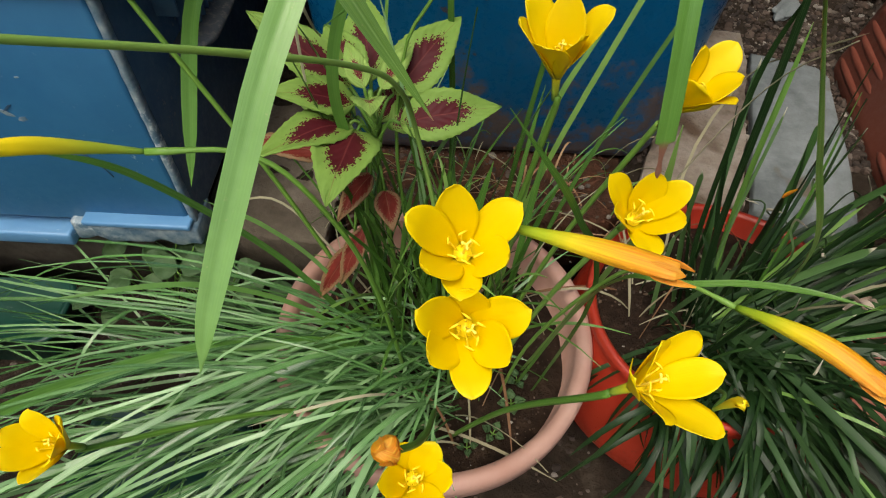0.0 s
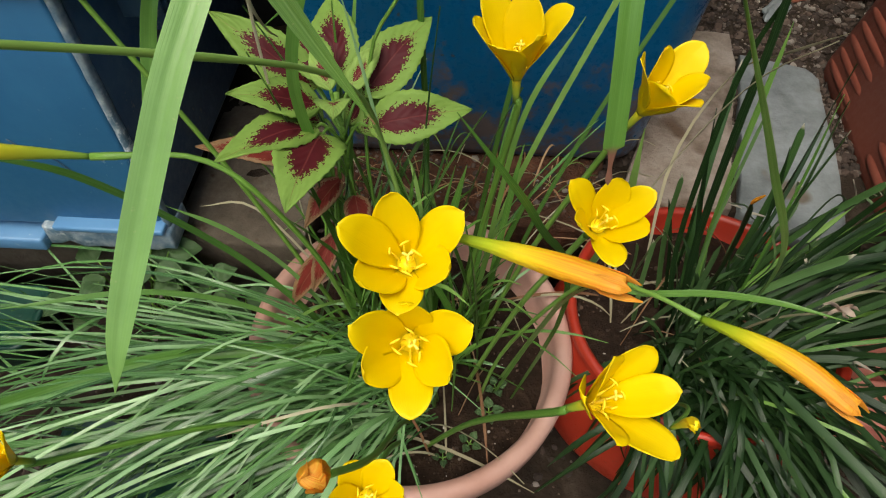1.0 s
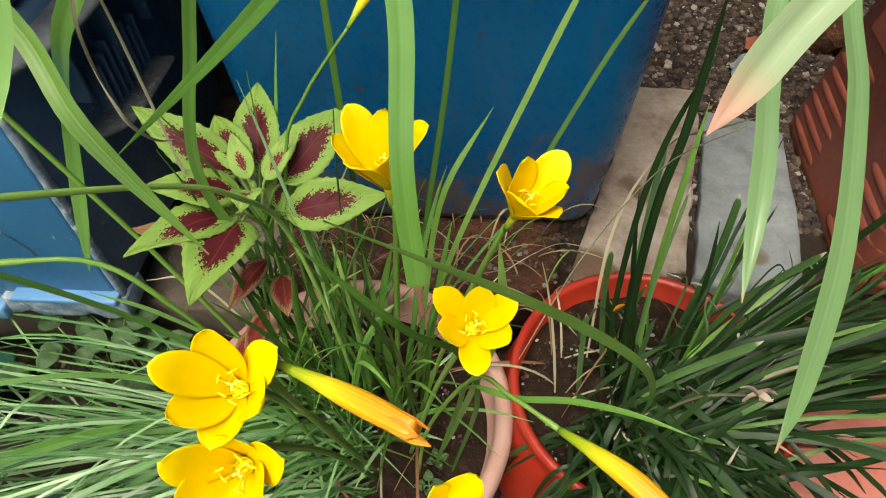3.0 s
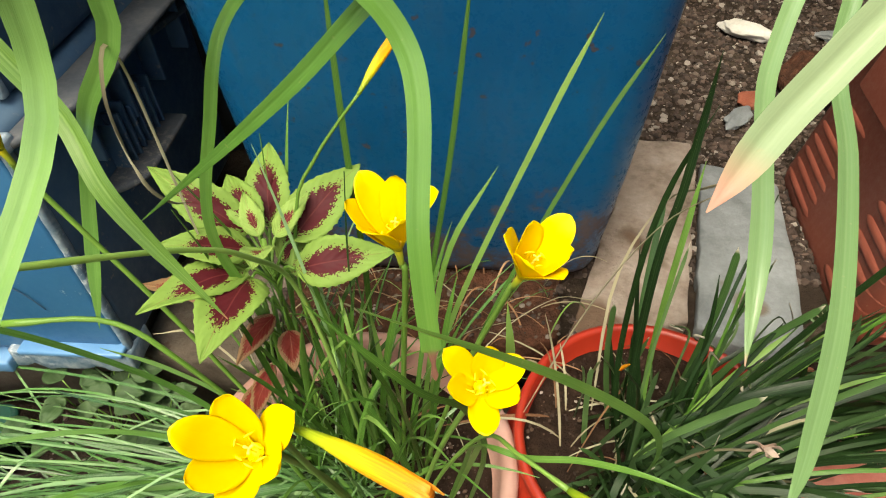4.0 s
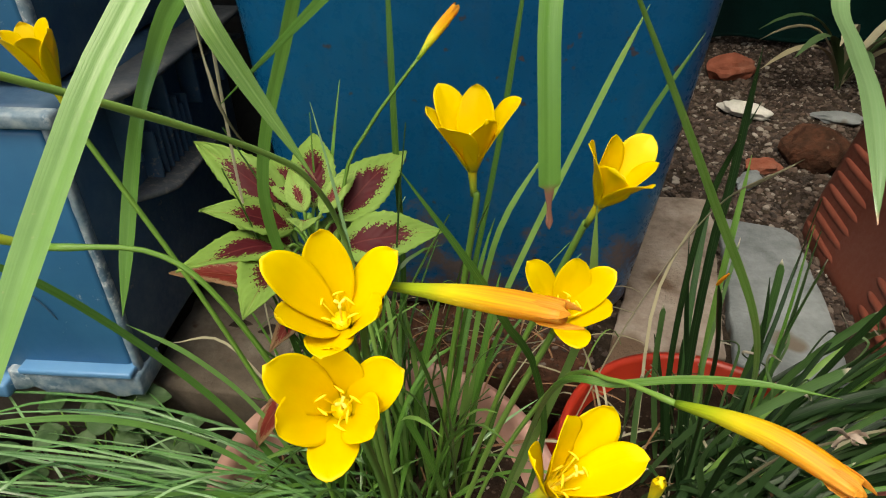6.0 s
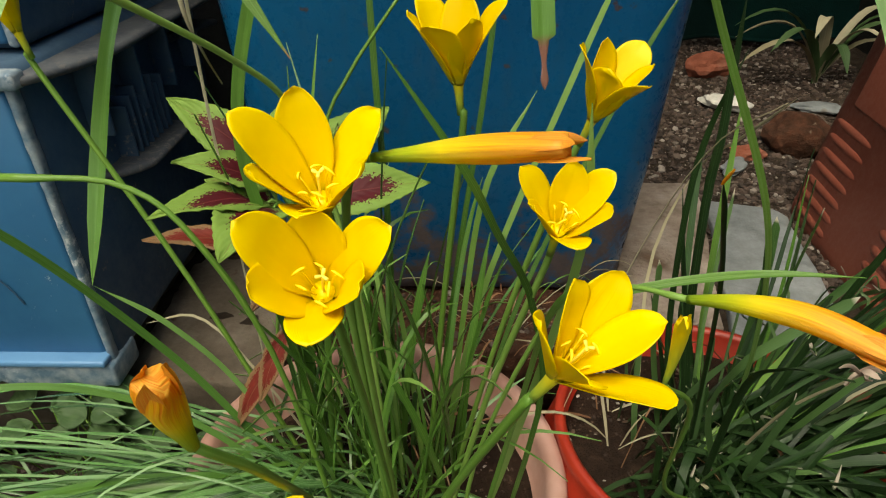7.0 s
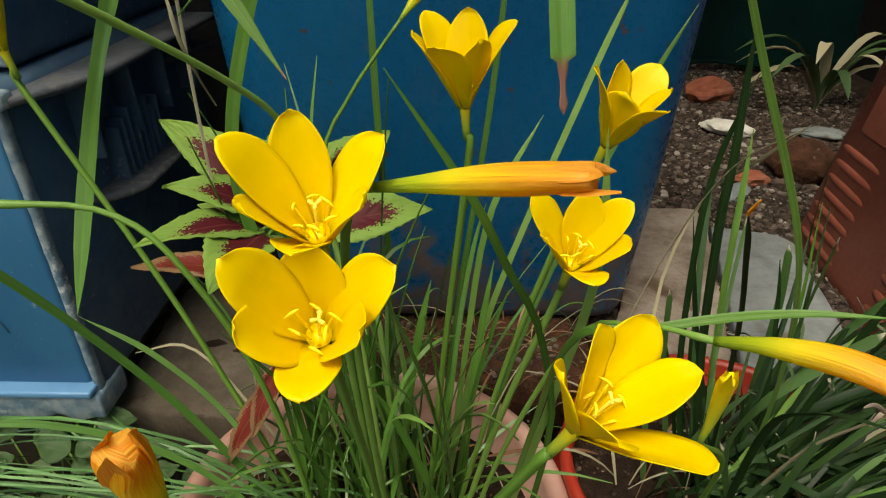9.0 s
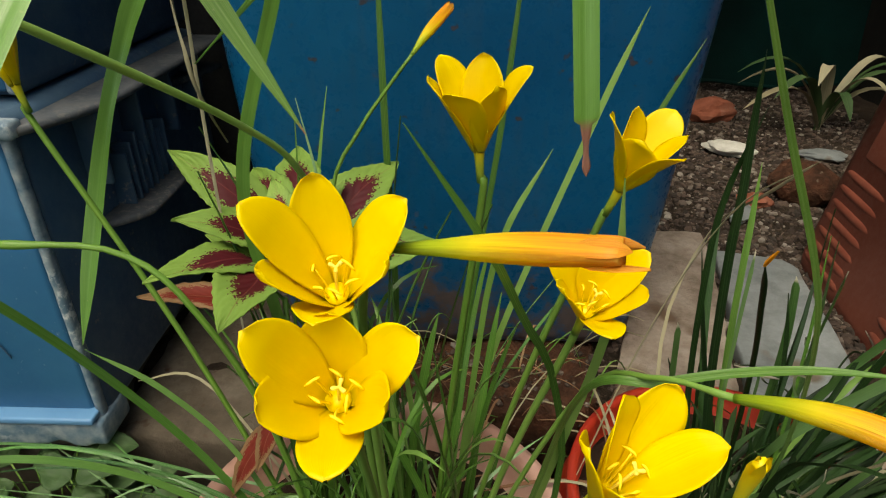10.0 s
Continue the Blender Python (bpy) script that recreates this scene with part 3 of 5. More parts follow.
# ---- large containers ----
def rounded_rect(cx, cy, hx, hy, r, k=6):
    pts = []
    for sx, sy, a0 in ((1, -1, -90), (1, 1, 0), (-1, 1, 90), (-1, -1, 180)):
        for i in range(k + 1):
            a = radians(a0 + 90 * i / k)
            pts.append((cx + sx * (hx - r) + r * math.cos(a), cy + sy * (hy - r) + r * math.sin(a)))
    return pts


def loft(levels):
    """Joins outlines of equal length, each at its height, into one skin."""
    bm = bmesh.new()
    rings = [[bm.verts.new((x, y, z)) for x, y in pts] for pts, z in levels]
    n = len(rings[0])
    for a, b in zip(rings, rings[1:]):
        for k in range(n):
            bm.faces.new((a[k], a[(k + 1) % n], b[(k + 1) % n], b[k]))
    bm.faces.new(rings[0][::-1])
    bm.faces.new(rings[-1])
    bmesh.ops.recalc_face_normals(bm, faces=bm.faces)
    return bm


def build_bin():
    bin_ = empty("storage_bin")
    tagged(bin_, "deep blue plastic bin with rounded corners and dirt splashes", "bin")
    cx, cy = 0.105, 0.745
    lv = []
    for z, hx, hy, r in ((0.136, 0.180, 0.133, 0.03), (0.140, 0.187, 0.140, 0.034), (0.152, 0.190, 0.145, 0.036), (0.30, 0.202, 0.165, 0.045), (0.50, 0.212, 0.188, 0.055), (0.68, 0.224, 0.205, 0.06),
                         (0.68, 0.217, 0.198, 0.055), (0.50, 0.205, 0.181, 0.05), (0.20, 0.184, 0.146, 0.03)):
        lv.append((rounded_rect(cx, cy, hx, hy, r), z))
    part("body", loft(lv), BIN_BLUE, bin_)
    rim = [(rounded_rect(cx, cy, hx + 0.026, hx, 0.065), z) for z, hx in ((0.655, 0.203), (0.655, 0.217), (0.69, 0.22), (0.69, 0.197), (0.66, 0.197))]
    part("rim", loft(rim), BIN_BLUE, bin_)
    return bin_


build_bin()


def build_crate(name, label, lo, hi, lip):
    """A plastic crate with a worn corner, a light bottom lip and dusty flanges and ribs on its side."""
    c = empty(name)
    tagged(c, label, "crate")
    (x0, y0, z0), (x1, y1, z1) = lo, hi
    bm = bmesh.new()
    # the body's darker blue carries the shade of the crate's side
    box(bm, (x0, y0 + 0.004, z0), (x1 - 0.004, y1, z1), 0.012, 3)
    part("body", bm, CRATE_SHADE_AND_MARKS, c)
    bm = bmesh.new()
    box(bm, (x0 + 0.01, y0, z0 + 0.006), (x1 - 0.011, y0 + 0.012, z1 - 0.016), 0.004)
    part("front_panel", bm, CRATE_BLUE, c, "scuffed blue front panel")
    bm = bmesh.new()
    box(bm, (x1 - 0.0105, y0 - 0.0012, z0 + 0.004), (x1 - 0.0035, y0 + 0.010, z1 - 0.01), 0.003)
    for v in bm.verts:
        v.co.x += 0.002 * noise.noise(v.co * 60)
    bmesh.ops.subdivide_edges(bm, edges=[e for e in bm.edges if abs(e.verts[0].co.z - e.verts[1].co.z) > 0.1], cuts=40)
    for v in bm.verts:
        v.co += Vector((1, 0.4, 0)) * 0.0008 * noise.noise(v.co * 110)
    part("corner_edge", bm, CRATE_WORN, c, "chipped pale worn corner edge")
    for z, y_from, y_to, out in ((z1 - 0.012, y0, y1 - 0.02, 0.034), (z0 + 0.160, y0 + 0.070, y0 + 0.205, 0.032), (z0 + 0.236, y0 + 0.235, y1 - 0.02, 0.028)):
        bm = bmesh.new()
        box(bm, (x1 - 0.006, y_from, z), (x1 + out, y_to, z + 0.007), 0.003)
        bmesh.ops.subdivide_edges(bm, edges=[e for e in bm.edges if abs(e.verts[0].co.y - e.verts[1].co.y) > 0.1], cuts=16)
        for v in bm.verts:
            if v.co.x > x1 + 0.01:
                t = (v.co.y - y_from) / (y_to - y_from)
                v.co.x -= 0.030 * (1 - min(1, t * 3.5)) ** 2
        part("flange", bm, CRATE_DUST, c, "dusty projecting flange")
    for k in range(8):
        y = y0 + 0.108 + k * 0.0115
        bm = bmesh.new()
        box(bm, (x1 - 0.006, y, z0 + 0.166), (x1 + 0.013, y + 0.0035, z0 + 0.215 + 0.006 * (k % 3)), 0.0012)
        part("comb_rib", bm, CRATE_SHADE_AND_MARKS, c)
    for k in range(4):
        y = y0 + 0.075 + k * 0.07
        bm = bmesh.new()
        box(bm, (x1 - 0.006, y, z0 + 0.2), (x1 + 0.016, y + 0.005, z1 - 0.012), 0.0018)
        part("rib", bm, CRATE_SHADE_AND_MARKS, c)
    bm = bmesh.new()
    box(bm, (x0, y0 - 0.006, z1 - 0.013), (x1 + 0.004, y0 + 0.01, z1), 0.003)
    part("front_flange", bm, CRATE_WORN, c, "pale worn top edge")
    if lip:
        bm = bmesh.new()
        box(bm, (x1 - 0.118, y0 - 0.014, z0 + 0.013), (x1 - 0.006, y0 + 0.01, z0 + 0.020), 0.0022, 3)
        part("lip", bm, CRATE_LIP, c, "bright light-blue bottom lip")
        bm = bmesh.new()
        box(bm, (x1 - 0.135, y0 - 0.010, z0 - 0.014), (x1 - 0.002, y0 + 0.035, z0 + 0.012), 0.003)
        bmesh.ops.subdivide_edges(bm, edges=[e for e in bm.edges if abs(e.verts[0].co.x - e.verts[1].co.x) > 0.05], cuts=14)
        for v in bm.verts:
            v.co += Vector((0, 1, 1)) * 0.004 * noise.noise(v.co * 55) * (1 if v.co.y < y0 + 0.01 else 0)
        part("foot", bm, CRATE_WORN, c, "pale worn base runner")
        bm = bmesh.new()
        box(bm, (x0, y0 - 0.014, z0 - 0.022), (x1 - 0.14, y0 + 0.05, z0 - 0.004), 0.003)
        part("lip", bm, CRATE_LIP, c)
    return c


def build_gap_shade():
    """A black surface in soft folds, added as the shade behind the stacked crates."""
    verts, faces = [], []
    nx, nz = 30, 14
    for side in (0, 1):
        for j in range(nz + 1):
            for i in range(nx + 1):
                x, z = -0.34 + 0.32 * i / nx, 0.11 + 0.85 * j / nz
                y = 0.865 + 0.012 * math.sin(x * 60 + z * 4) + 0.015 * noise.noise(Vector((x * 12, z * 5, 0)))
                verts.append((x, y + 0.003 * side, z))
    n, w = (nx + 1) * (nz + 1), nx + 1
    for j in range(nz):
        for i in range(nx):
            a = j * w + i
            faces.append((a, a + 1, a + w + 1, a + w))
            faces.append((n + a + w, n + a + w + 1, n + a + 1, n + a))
    sheet = mesh_part("plastic_sheet", verts, faces, None, GAP_BLACK)
    tagged(sheet, "added black surface that stands for shade in the gap behind the crates", "sheet")


build_gap_shade()


def chip_marks(parent, y, marks, material, name, label):
    """Small chipped marks that stand a hair proud of a panel facing the front."""
    for x, z, w, h, tilt in marks:
        r2 = random.Random(int(abs(x * 9137 + z * 7717)))
        ring = []
        for k in range(9):
            a = 2 * math.pi * k / 9
            px, pz = w * math.cos(a) * r2.uniform(0.5, 1.1), h * math.sin(a) * r2.uniform(0.5, 1.1)
            ring.append((px * math.cos(tilt) - pz * math.sin(tilt), px * math.sin(tilt) + pz * math.cos(tilt)))
        verts = [(x + px, y - 0.0006, z + pz) for px, pz in ring] + [(x + px, y + 0.0006, z + pz) for px, pz in ring]
        faces = [tuple(range(9)), tuple(range(17, 8, -1))] + [(k, 9 + k, 9 + (k + 1) % 9, (k + 1) % 9) for k in range(9)]
        mesh_part(name, verts, faces, None, material, parent, label, smooth=False)


lower_crate = build_crate("crate", "scuffed blue plastic crate with a worn corner and dusty ribs", (-0.68, 0.448, 0.156), (-0.202, 0.80, 0.435), True)
chip_marks(lower_crate, 0.448, [(-0.345, 0.318, 0.010, 0.003, 0.9), (-0.330, 0.306, 0.008, 0.0025, -0.5), (-0.318, 0.300, 0.006, 0.003, 0.3), (-0.372, 0.365, 0.004, 0.0012, 0.2), (-0.352, 0.360, 0.005, 0.0015, -0.4), (-0.300, 0.345, 0.0022, 0.001, 0), (-0.39, 0.300, 0.004, 0.002, 0.7), (-0.285, 0.265, 0.0016, 0.0012, 0)], CRATE_WORN, "chip", "pale chipped scratch")
chip_marks(lower_crate, 0.4478, [(-0.338, 0.322, 0.009, 0.0016, 1.0), (-0.326, 0.312, 0.008, 0.0014, 0.7), (-0.350, 0.333, 0.006, 0.0012, 0.8)], CRATE_SHADE_AND_MARKS, "gouge", "dark gouge in the plastic")
v, f, u = tube(spline([(-0.312, 0.4465, 0.282), (-0.298, 0.446, 0.268), (-0.283, 0.4465, 0.262), (-0.272, 0.446, 0.248), (-0.266, 0.4465, 0.232)], 20), 0.0006, 6)
mesh_part("thread", v, f, u, CRATE_SHADE_AND_MARKS, lower_crate, "dark thread stuck to the panel")
build_crate("crate", "dusty blue crate, side coloured darker as shade, stacked on the lower crate", (-0.70, 0.49, 0.436), (-0.215, 0.82, 0.72), False)


def build_planter():
    p = empty("planter")
    tagged(p, "large terracotta plastic planter with grooved ends and smooth panel", "planter")
    x0, x1, y0, y1, z0, z1 = 0.556, 0.86, 0.528, 0.850, 0.110, 0.52
    cx, cy, hx, hy = (x0 + x1) / 2, (y0 + y1) / 2, (x1 - x0) / 2, (y1 - y0) / 2

    def placed(x, y, z):
        """The planter stands a little askew, and its sides draw in towards the top."""
        t = (z - z0) / (z1 - z0)
        return Vector((x + 0.062 * t * (1 if x < cx else -0.3) + 0.085 * (y - y0), y + 0.008 * t * (1 if y < cy else -1), z))

    def put(name, bm, material, label=""):
        for v in bm.verts:
            v.co = placed(*v.co)
        return part(name, bm, material, p, label)

    lv = [(rounded_rect(cx, cy, hx * f, hy * f, 0.028), z) for z, f in ((z0, 0.94), (z0 + 0.006, 0.965), (z0 + 0.02, 0.98), (z1 - 0.04, 0.99), (z1 - 0.038, 1.03), (z1, 1.04), (z1, 0.98), (z0 + 0.03, 0.93))]
    put("body", loft(lv), TERRACOTTA)
    put("soil", box(bmesh.new(), (x0 + 0.012, y0 + 0.012, z1 - 0.06), (x1 - 0.012, y1 - 0.012, z1 - 0.05), 0.001), SOIL)
    put("panel", box(bmesh.new(), (x0 - 0.001, y0 + 0.115, z0 + 0.175), (x0 + 0.03, y1 - 0.05, z1 - 0.06), 0.005, 3), TERRACOTTA, "smooth raised panel")
    z = z0 + 0.026
    while z < z1 - 0.055:
        near = [(x0 + 0.13, y0 + 0.003), (x0 + 0.06, y0 + 0.003), (x0 + 0.03, y0 + 0.004), (x0 + 0.010, y0 + 0.013), (x0 + 0.003, y0 + 0.034), (x0 + 0.002, y0 + 0.07), (x0 + 0.004, y0 + 0.108)]
        far = [(x0 + 0.06, y1 - 0.003), (x0 + 0.03, y1 - 0.004), (x0 + 0.010, y1 - 0.013), (x0 + 0.003, y1 - 0.034), (x0 + 0.002, y1 - 0.08), (x0 + 0.004, y1 - 0.135)]
        for run in ((near, far) if z < z0 + 0.165 else (near,)):
            path = [placed(*q) for q in spline([(x, y, z) for x, y in run], 14)]
            path = [q + Vector((0.0064, 0.0042 if q.y < cy else -0.0042, 0)) for q in path]
            v, f, u = tube(path, [0.006] + [0.0086] * 13 + [0.006], 10)
            mesh_part("ridge", v, f, u, TERRACOTTA, p)
        z += 0.0205


build_planter()

PINK = Vector((0.046, 0.347, 0.006))
RED = Vector((0.321, 0.383, 0.0))


def soil_disc(r, z, seed):
    bm = lathe([(0, z - 0.03), (r, z - 0.03), (r, z - 0.002), (r * 0.93, z), (r * 0.75, z), (r * 0.55, z), (r * 0.35, z), (r * 0.15, z), (0, z)], 48)
    for v in bm.verts:
        if v.co.z > z - 0.01:
            v.co.z += 0.006 * noise.noise(v.co * 24 + Vector((seed, 0, 0))) + 0.003 * noise.noise(v.co * 70)
    return bm


def build_pot(name, label, at, profile, material, soil_r, soil_z, seed, wobble=0.0):
    pot = empty(name)
    tagged(pot, label, "flower pot")
    body = part("body", lathe(profile, 84, wobble), material, pot)
    body.location = at
    s = part("soil", soil_disc(soil_r, soil_z, seed), SOIL, pot, "dark damp potting soil with white grit")
    s.location = at
    r2 = random.Random(seed)
    spots = []
    while len(spots) < 1500:
        x, y = r2.uniform(-1, 1) * soil_r, r2.uniform(-1, 1) * soil_r
        if math.hypot(x, y) < soil_r * 0.97:
            spots.append((x, y))
    grit = pebble_field("grit", "", spots, seed, (0.0007, 0.0026), lambda x, y: soil_z)
    grit.data.materials[0] = GRIT
    for key in ("label", "category", "kind"):
        if key in grit:
            del grit[key]
    grit["kind"] = "stuff"
    grit.parent, grit.location = pot, at
    return pot


build_pot("flower_pot", "faded pink plastic pot holding rain lilies and coleus", PINK,
          [(0, 0.004), (0.098, 0.002), (0.104, 0.0), (0.107, 0.006), (0.134, 0.108), (0.1365, 0.112), (0.145, 0.114), (0.149, 0.119), (0.1505, 0.140), (0.148, 0.147), (0.142, 0.149), (0.136, 0.146), (0.1335, 0.138), (0.127, 0.095), (0, 0.09)], PINK_POT, 0.1285, 0.106, 4)
build_pot("flower_pot", "glossy red plastic pot with a thin rim, crowded with leaves", RED,
          [(0, 0.004), (0.112, 0.002), (0.118, 0.0), (0.130, 0.012), (0.146, 0.045), (0.147, 0.075), (0.140, 0.11), (0.130, 0.145), (0.127, 0.150), (0.129, 0.158), (0.128, 0.165), (0.123, 0.166), (0.1195, 0.162), (0.118, 0.12), (0, 0.115)], RED_POT, 0.1185, 0.136, 9, 0.012)


# ---- rain lilies ----
def tepal(out, rise, width, inner, seed):
    """One petal in its own frame: x outwards, z along the flower's axis. It climbs out of the throat, then flares to a rounded tip."""
    r2 = random.Random(seed)
    ns, nw = 24, 12
    lean, wave, slip = r2.uniform(-0.0012, 0.0012), r2.uniform(0, 6.28), r2.uniform(-0.06, 0.06)
    a, b, c = Vector((0.0024, 0, 0)), Vector((0.002 + out * 0.50, 0, rise * 0.56)), Vector((out, 0, rise))
    widest = 0.62 if inner else 0.57
    verts, uvs, faces = [], [], []
    for i in range(ns + 1):
        s = i / ns
        p = a.lerp(b, s).lerp(b.lerp(c, s), s)
        t = (b - a).lerp(c - b, s).normalized()
        nrm = Vector((-t.z, 0, t.x))
        body = 0.24 + 0.76 * math.sin(math.pi * 0.5 * min(1.0, s / widest)) ** 1.12
        e = max(0.0, (s - widest) / (1.0 - widest))
        end = max(0.0, 1 - e ** (2.4 if inner else 2.0)) ** (0.58 if inner else 0.66)
        w = max(width * 0.5 * body * end, width * 0.03)
        for k in range(nw + 1):
            u = k / nw * 2 - 1
            cup = w * u * u * (0.42 - 0.30 * s)
            groove = 0.00035 * math.exp(-(u * 6) ** 2) * (1 - s * 0.6)
            ripple = 0.0007 * math.sin(7 * s + 2.2 * u + wave) * s * s * abs(u)
            curl = -0.0016 * max(0.0, s - 0.78) ** 1.5 * 10 * (1 if inner else 0.55)
            hook = 0.0014 if i == ns and not inner else 0.0
            verts.append(p + nrm * (cup - groove + ripple + curl + hook) + Vector((0, u * w * (1 + slip * u) + lean * s * s, 0)))
            uvs.append((k / nw, s))
    top = len(verts)
    for j in range(top):
        thin = 0.00042 * (1 - uvs[j][1] * 0.4)
        verts.append(verts[j] + Vector((thin, 0, -thin * 0.7)))
        uvs.append(uvs[j])
    for i in range(ns):
        for k in range(nw):
            q0 = i * (nw + 1) + k
            q = (q0, q0 + 1, q0 + nw + 2, q0 + nw + 1)
            faces.append(q)
            faces.append(tuple(top + x for x in q[::-1]))
    edge = [k for k in range(nw + 1)] + [i * (nw + 1) + nw for i in range(1, ns + 1)] + [ns * (nw + 1) + k for k in range(nw - 1, -1, -1)] + [i * (nw + 1) for i in range(ns - 1, 0, -1)]
    for p, q in zip(edge, edge[1:] + edge[:1]):
        faces.append((q, p, top + p, top + q))
    return verts, faces, uvs


def axis_matrix(at, axis, spin):
    q = Vector((0, 0, 1)).rotation_difference(Vector(axis).normalized())
    return Matrix.Translation(at) @ q.to_matrix().to_4x4() @ Matrix.Rotation(radians(spin), 4, "Z")


def lily_flower(parent, base, axis, petals, width, seed):
    """A six-petalled rain lily flower: throat, petals, stamens and style. petals: for each its turn about the axis, and how far its tip lies out and up."""
    r2 = random.Random(seed)
    m = axis_matrix(base, axis, 0)
    path = [Vector((0, 0, z)) for z in (-0.016, -0.010, -0.004, 0.002, 0.005)]
    v, f, u = tube(path, [0.0018, 0.0019, 0.0022, 0.0029, 0.0038], 12)
    flower = mesh_part("flower", v, f, u, BUD_FOOT, parent, "open six-petalled yellow flower")
    flower.matrix_basis = m
    for k, (turn, out, rise) in enumerate(petals):
        a = radians(turn)
        v, f, u = tepal(out, rise, width * (0.95 if k % 2 else 1.04) * r2.uniform(0.96, 1.04), k % 2, seed * 17 + k)
        t = mesh_part("petal", v, f, u, PETAL, flower)
        t.matrix_basis = Matrix.Rotation(a, 4, "Z") @ Matrix.Translation((-0.0007 * (k % 2), 0, 0.0010 * (k % 2)))
    mean = sum(p[2] for p in petals) / 6
    wide = sum(p[1] for p in petals) / 6
    for k in range(6):
        a = radians(60 * k + 28 + r2.uniform(-12, 12))
        d = Vector((math.cos(a), math.sin(a), 0))
        h = mean * r2.uniform(0.36, 0.58)
        tip = d * wide * r2.uniform(0.22, 0.34) + Vector((0, 0, h))
        path = bezier([d * 0.0015, d * 0.003 + Vector((0, 0, h * 0.6)), tip], 6)
        v, f, u = tube(path, 0.00036, 6)
        mesh_part("stamen", v, f, u, ANTHER, flower)
        turn = Vector((-d.y, d.x, 0.2)) * r2.choice((-1, 1)) + d * 0.6
        path = bezier([tip - turn * 0.0014, tip + Vector((0, 0, 0.0011)), tip + turn * 0.0026 - Vector((0, 0, 0.0014))], 6)
        v, f, u = tube(path, [0.0002, 0.0004, 0.0005, 0.0005, 0.0005, 0.0004, 0.0002], 6)
        mesh_part("anther", v, f, u, ANTHER, flower)
    top = Vector((0.0015, 0.001, mean * 0.52))
    path = bezier([(0, 0, 0), (0.0005, 0, mean * 0.3), top], 6)
    v, f, u = tube(path, 0.00048, 6)
    style = mesh_part("style", v, f, u, STIGMA, flower, "pale yellow style with a three-lobed end")
    for k in range(3):
        a = radians(120 * k + 40 * seed)
        d = Vector((math.cos(a), math.sin(a), 0.35))
        v, f, u = tube(bezier([top - d * 0.0004, top + d * 0.0013, top + d * 0.0022 + Vector((0, 0, 0.0002))], 4), [0.0004, 0.0005, 0.0006, 0.0007, 0.0005], 6)
        mesh_part("stigma", v, f, u, STIGMA, flower)
    return flower


def foot_material():
    m, n, l, b = shader("flower_foot", 0.5)
    u, v, uv = uv_axes(n, l)
    l.new(ramp(n, l, v, [(0.0, (0.14, 0.29, 0.04)), (0.4, (0.40, 0.46, 0.03)), (0.8, (0.90, 0.70, 0.01))]), b.inputs["Base Color"])
    return m


BUD_FOOT = foot_material()


def lily_stem(parent, points, r0=0.0019, r1=0.0015, k=18, material=None, knee=None, swell=0.0011):
    path = spline(points, k)
    radii = [r0 + (r1 - r0) * i / k for i in range(k + 1)]
    if knee is not None:
        for i in range(k + 1):
            radii[i] += swell * math.exp(-((i / k - knee) * 26) ** 2)
    v, f, u = tube(path, radii, 8)
    return mesh_part("stem", v, f, u, material or STEM_GREEN, parent)


def lily_bud(parent, points, r=0.0044, label="closed bud, green at the foot and orange at the tip", skin=None):
    """A long closed bud along a curve, its petal tips just parting."""
    k = 22
    path = spline(points, k)
    prof = []
    for i in range(k + 1):
        s = i / k
        prof.append(r * (0.36 + 0.22 * s / 0.25 if s < 0.25 else 0.58 + 0.42 * math.sin(min(1, (s - 0.25) / 0.45) * math.pi / 2) if s < 0.70 else 1.0 - 0.26 * ((s - 0.70) / 0.30) ** 1.8))
    sides = 18
    v, f, u = tube(path, prof, sides)
    fr = frames_along(path, Vector((0.13, 0.21, 0.97)))
    for i in range(k + 1):
        s = i / k
        if s > 0.3:
            for q in range(sides):
                j = i * sides + q
                lobe = 1 + 0.16 * (s - 0.3) / 0.7 * math.cos(6 * math.pi * q / sides + 0.7 * s) + 0.07 * math.sin(9 * s + 2.1 * q) * (s - 0.3)
                v[j] = path[i] + (v[j] - path[i]) * lobe
    bud = mesh_part("bud", v, f, u, skin or BUD, parent, label)
    for q in range(3):
        t, sd, nn = fr[-2]
        a = 2 * math.pi * q / 3 + 0.5
        d = sd * math.cos(a) + nn * math.sin(a)
        e = path[-1]
        pts = bezier([e - t * 0.010 + d * r * 0.60, e + d * r * 0.62, e + t * (0.0030 + 0.0018 * q) + d * r * (0.40 + 0.18 * q)], 6)
        vv, ff, uu = ribbon(pts, r * 1.15, 0.45, 0.0004, up=tuple(d), tip=0.6)
        mesh_part("petal_tip", vv, ff, [(x, 0.97) for x, _ in uu], skin or BUD, bud)
    return bud


lily = empty("rain_lily")
tagged(lily, "yellow rain lilies with long grassy leaves in the pink pot", "rain lily")

def grow_flower(foot, axis, petals, width, seed, root):
    """One open flower on its own stem, which leaves the soil at root."""
    lily_flower(lily, foot, axis, petals, width, seed)
    foot, root, ax = Vector(foot), Vector(root), Vector(axis).normalized()
    end = foot - ax * 0.015
    mid = root.lerp(end, 0.55) + Vector((0, 0, 0.02)) - ax * 0.01
    lily_stem(lily, [root, mid, end - ax * 0.012, end], 0.0021, 0.0018)


def even_petals(out, rise, first, seed):
    """Six petals set evenly round the axis, each a little different."""
    r2 = random.Random(seed)
    return [(first + 60 * k + r2.uniform(-7, 7), out * r2.uniform(0.9, 1.1), rise * r2.uniform(0.92, 1.06)) for k in range(6)]


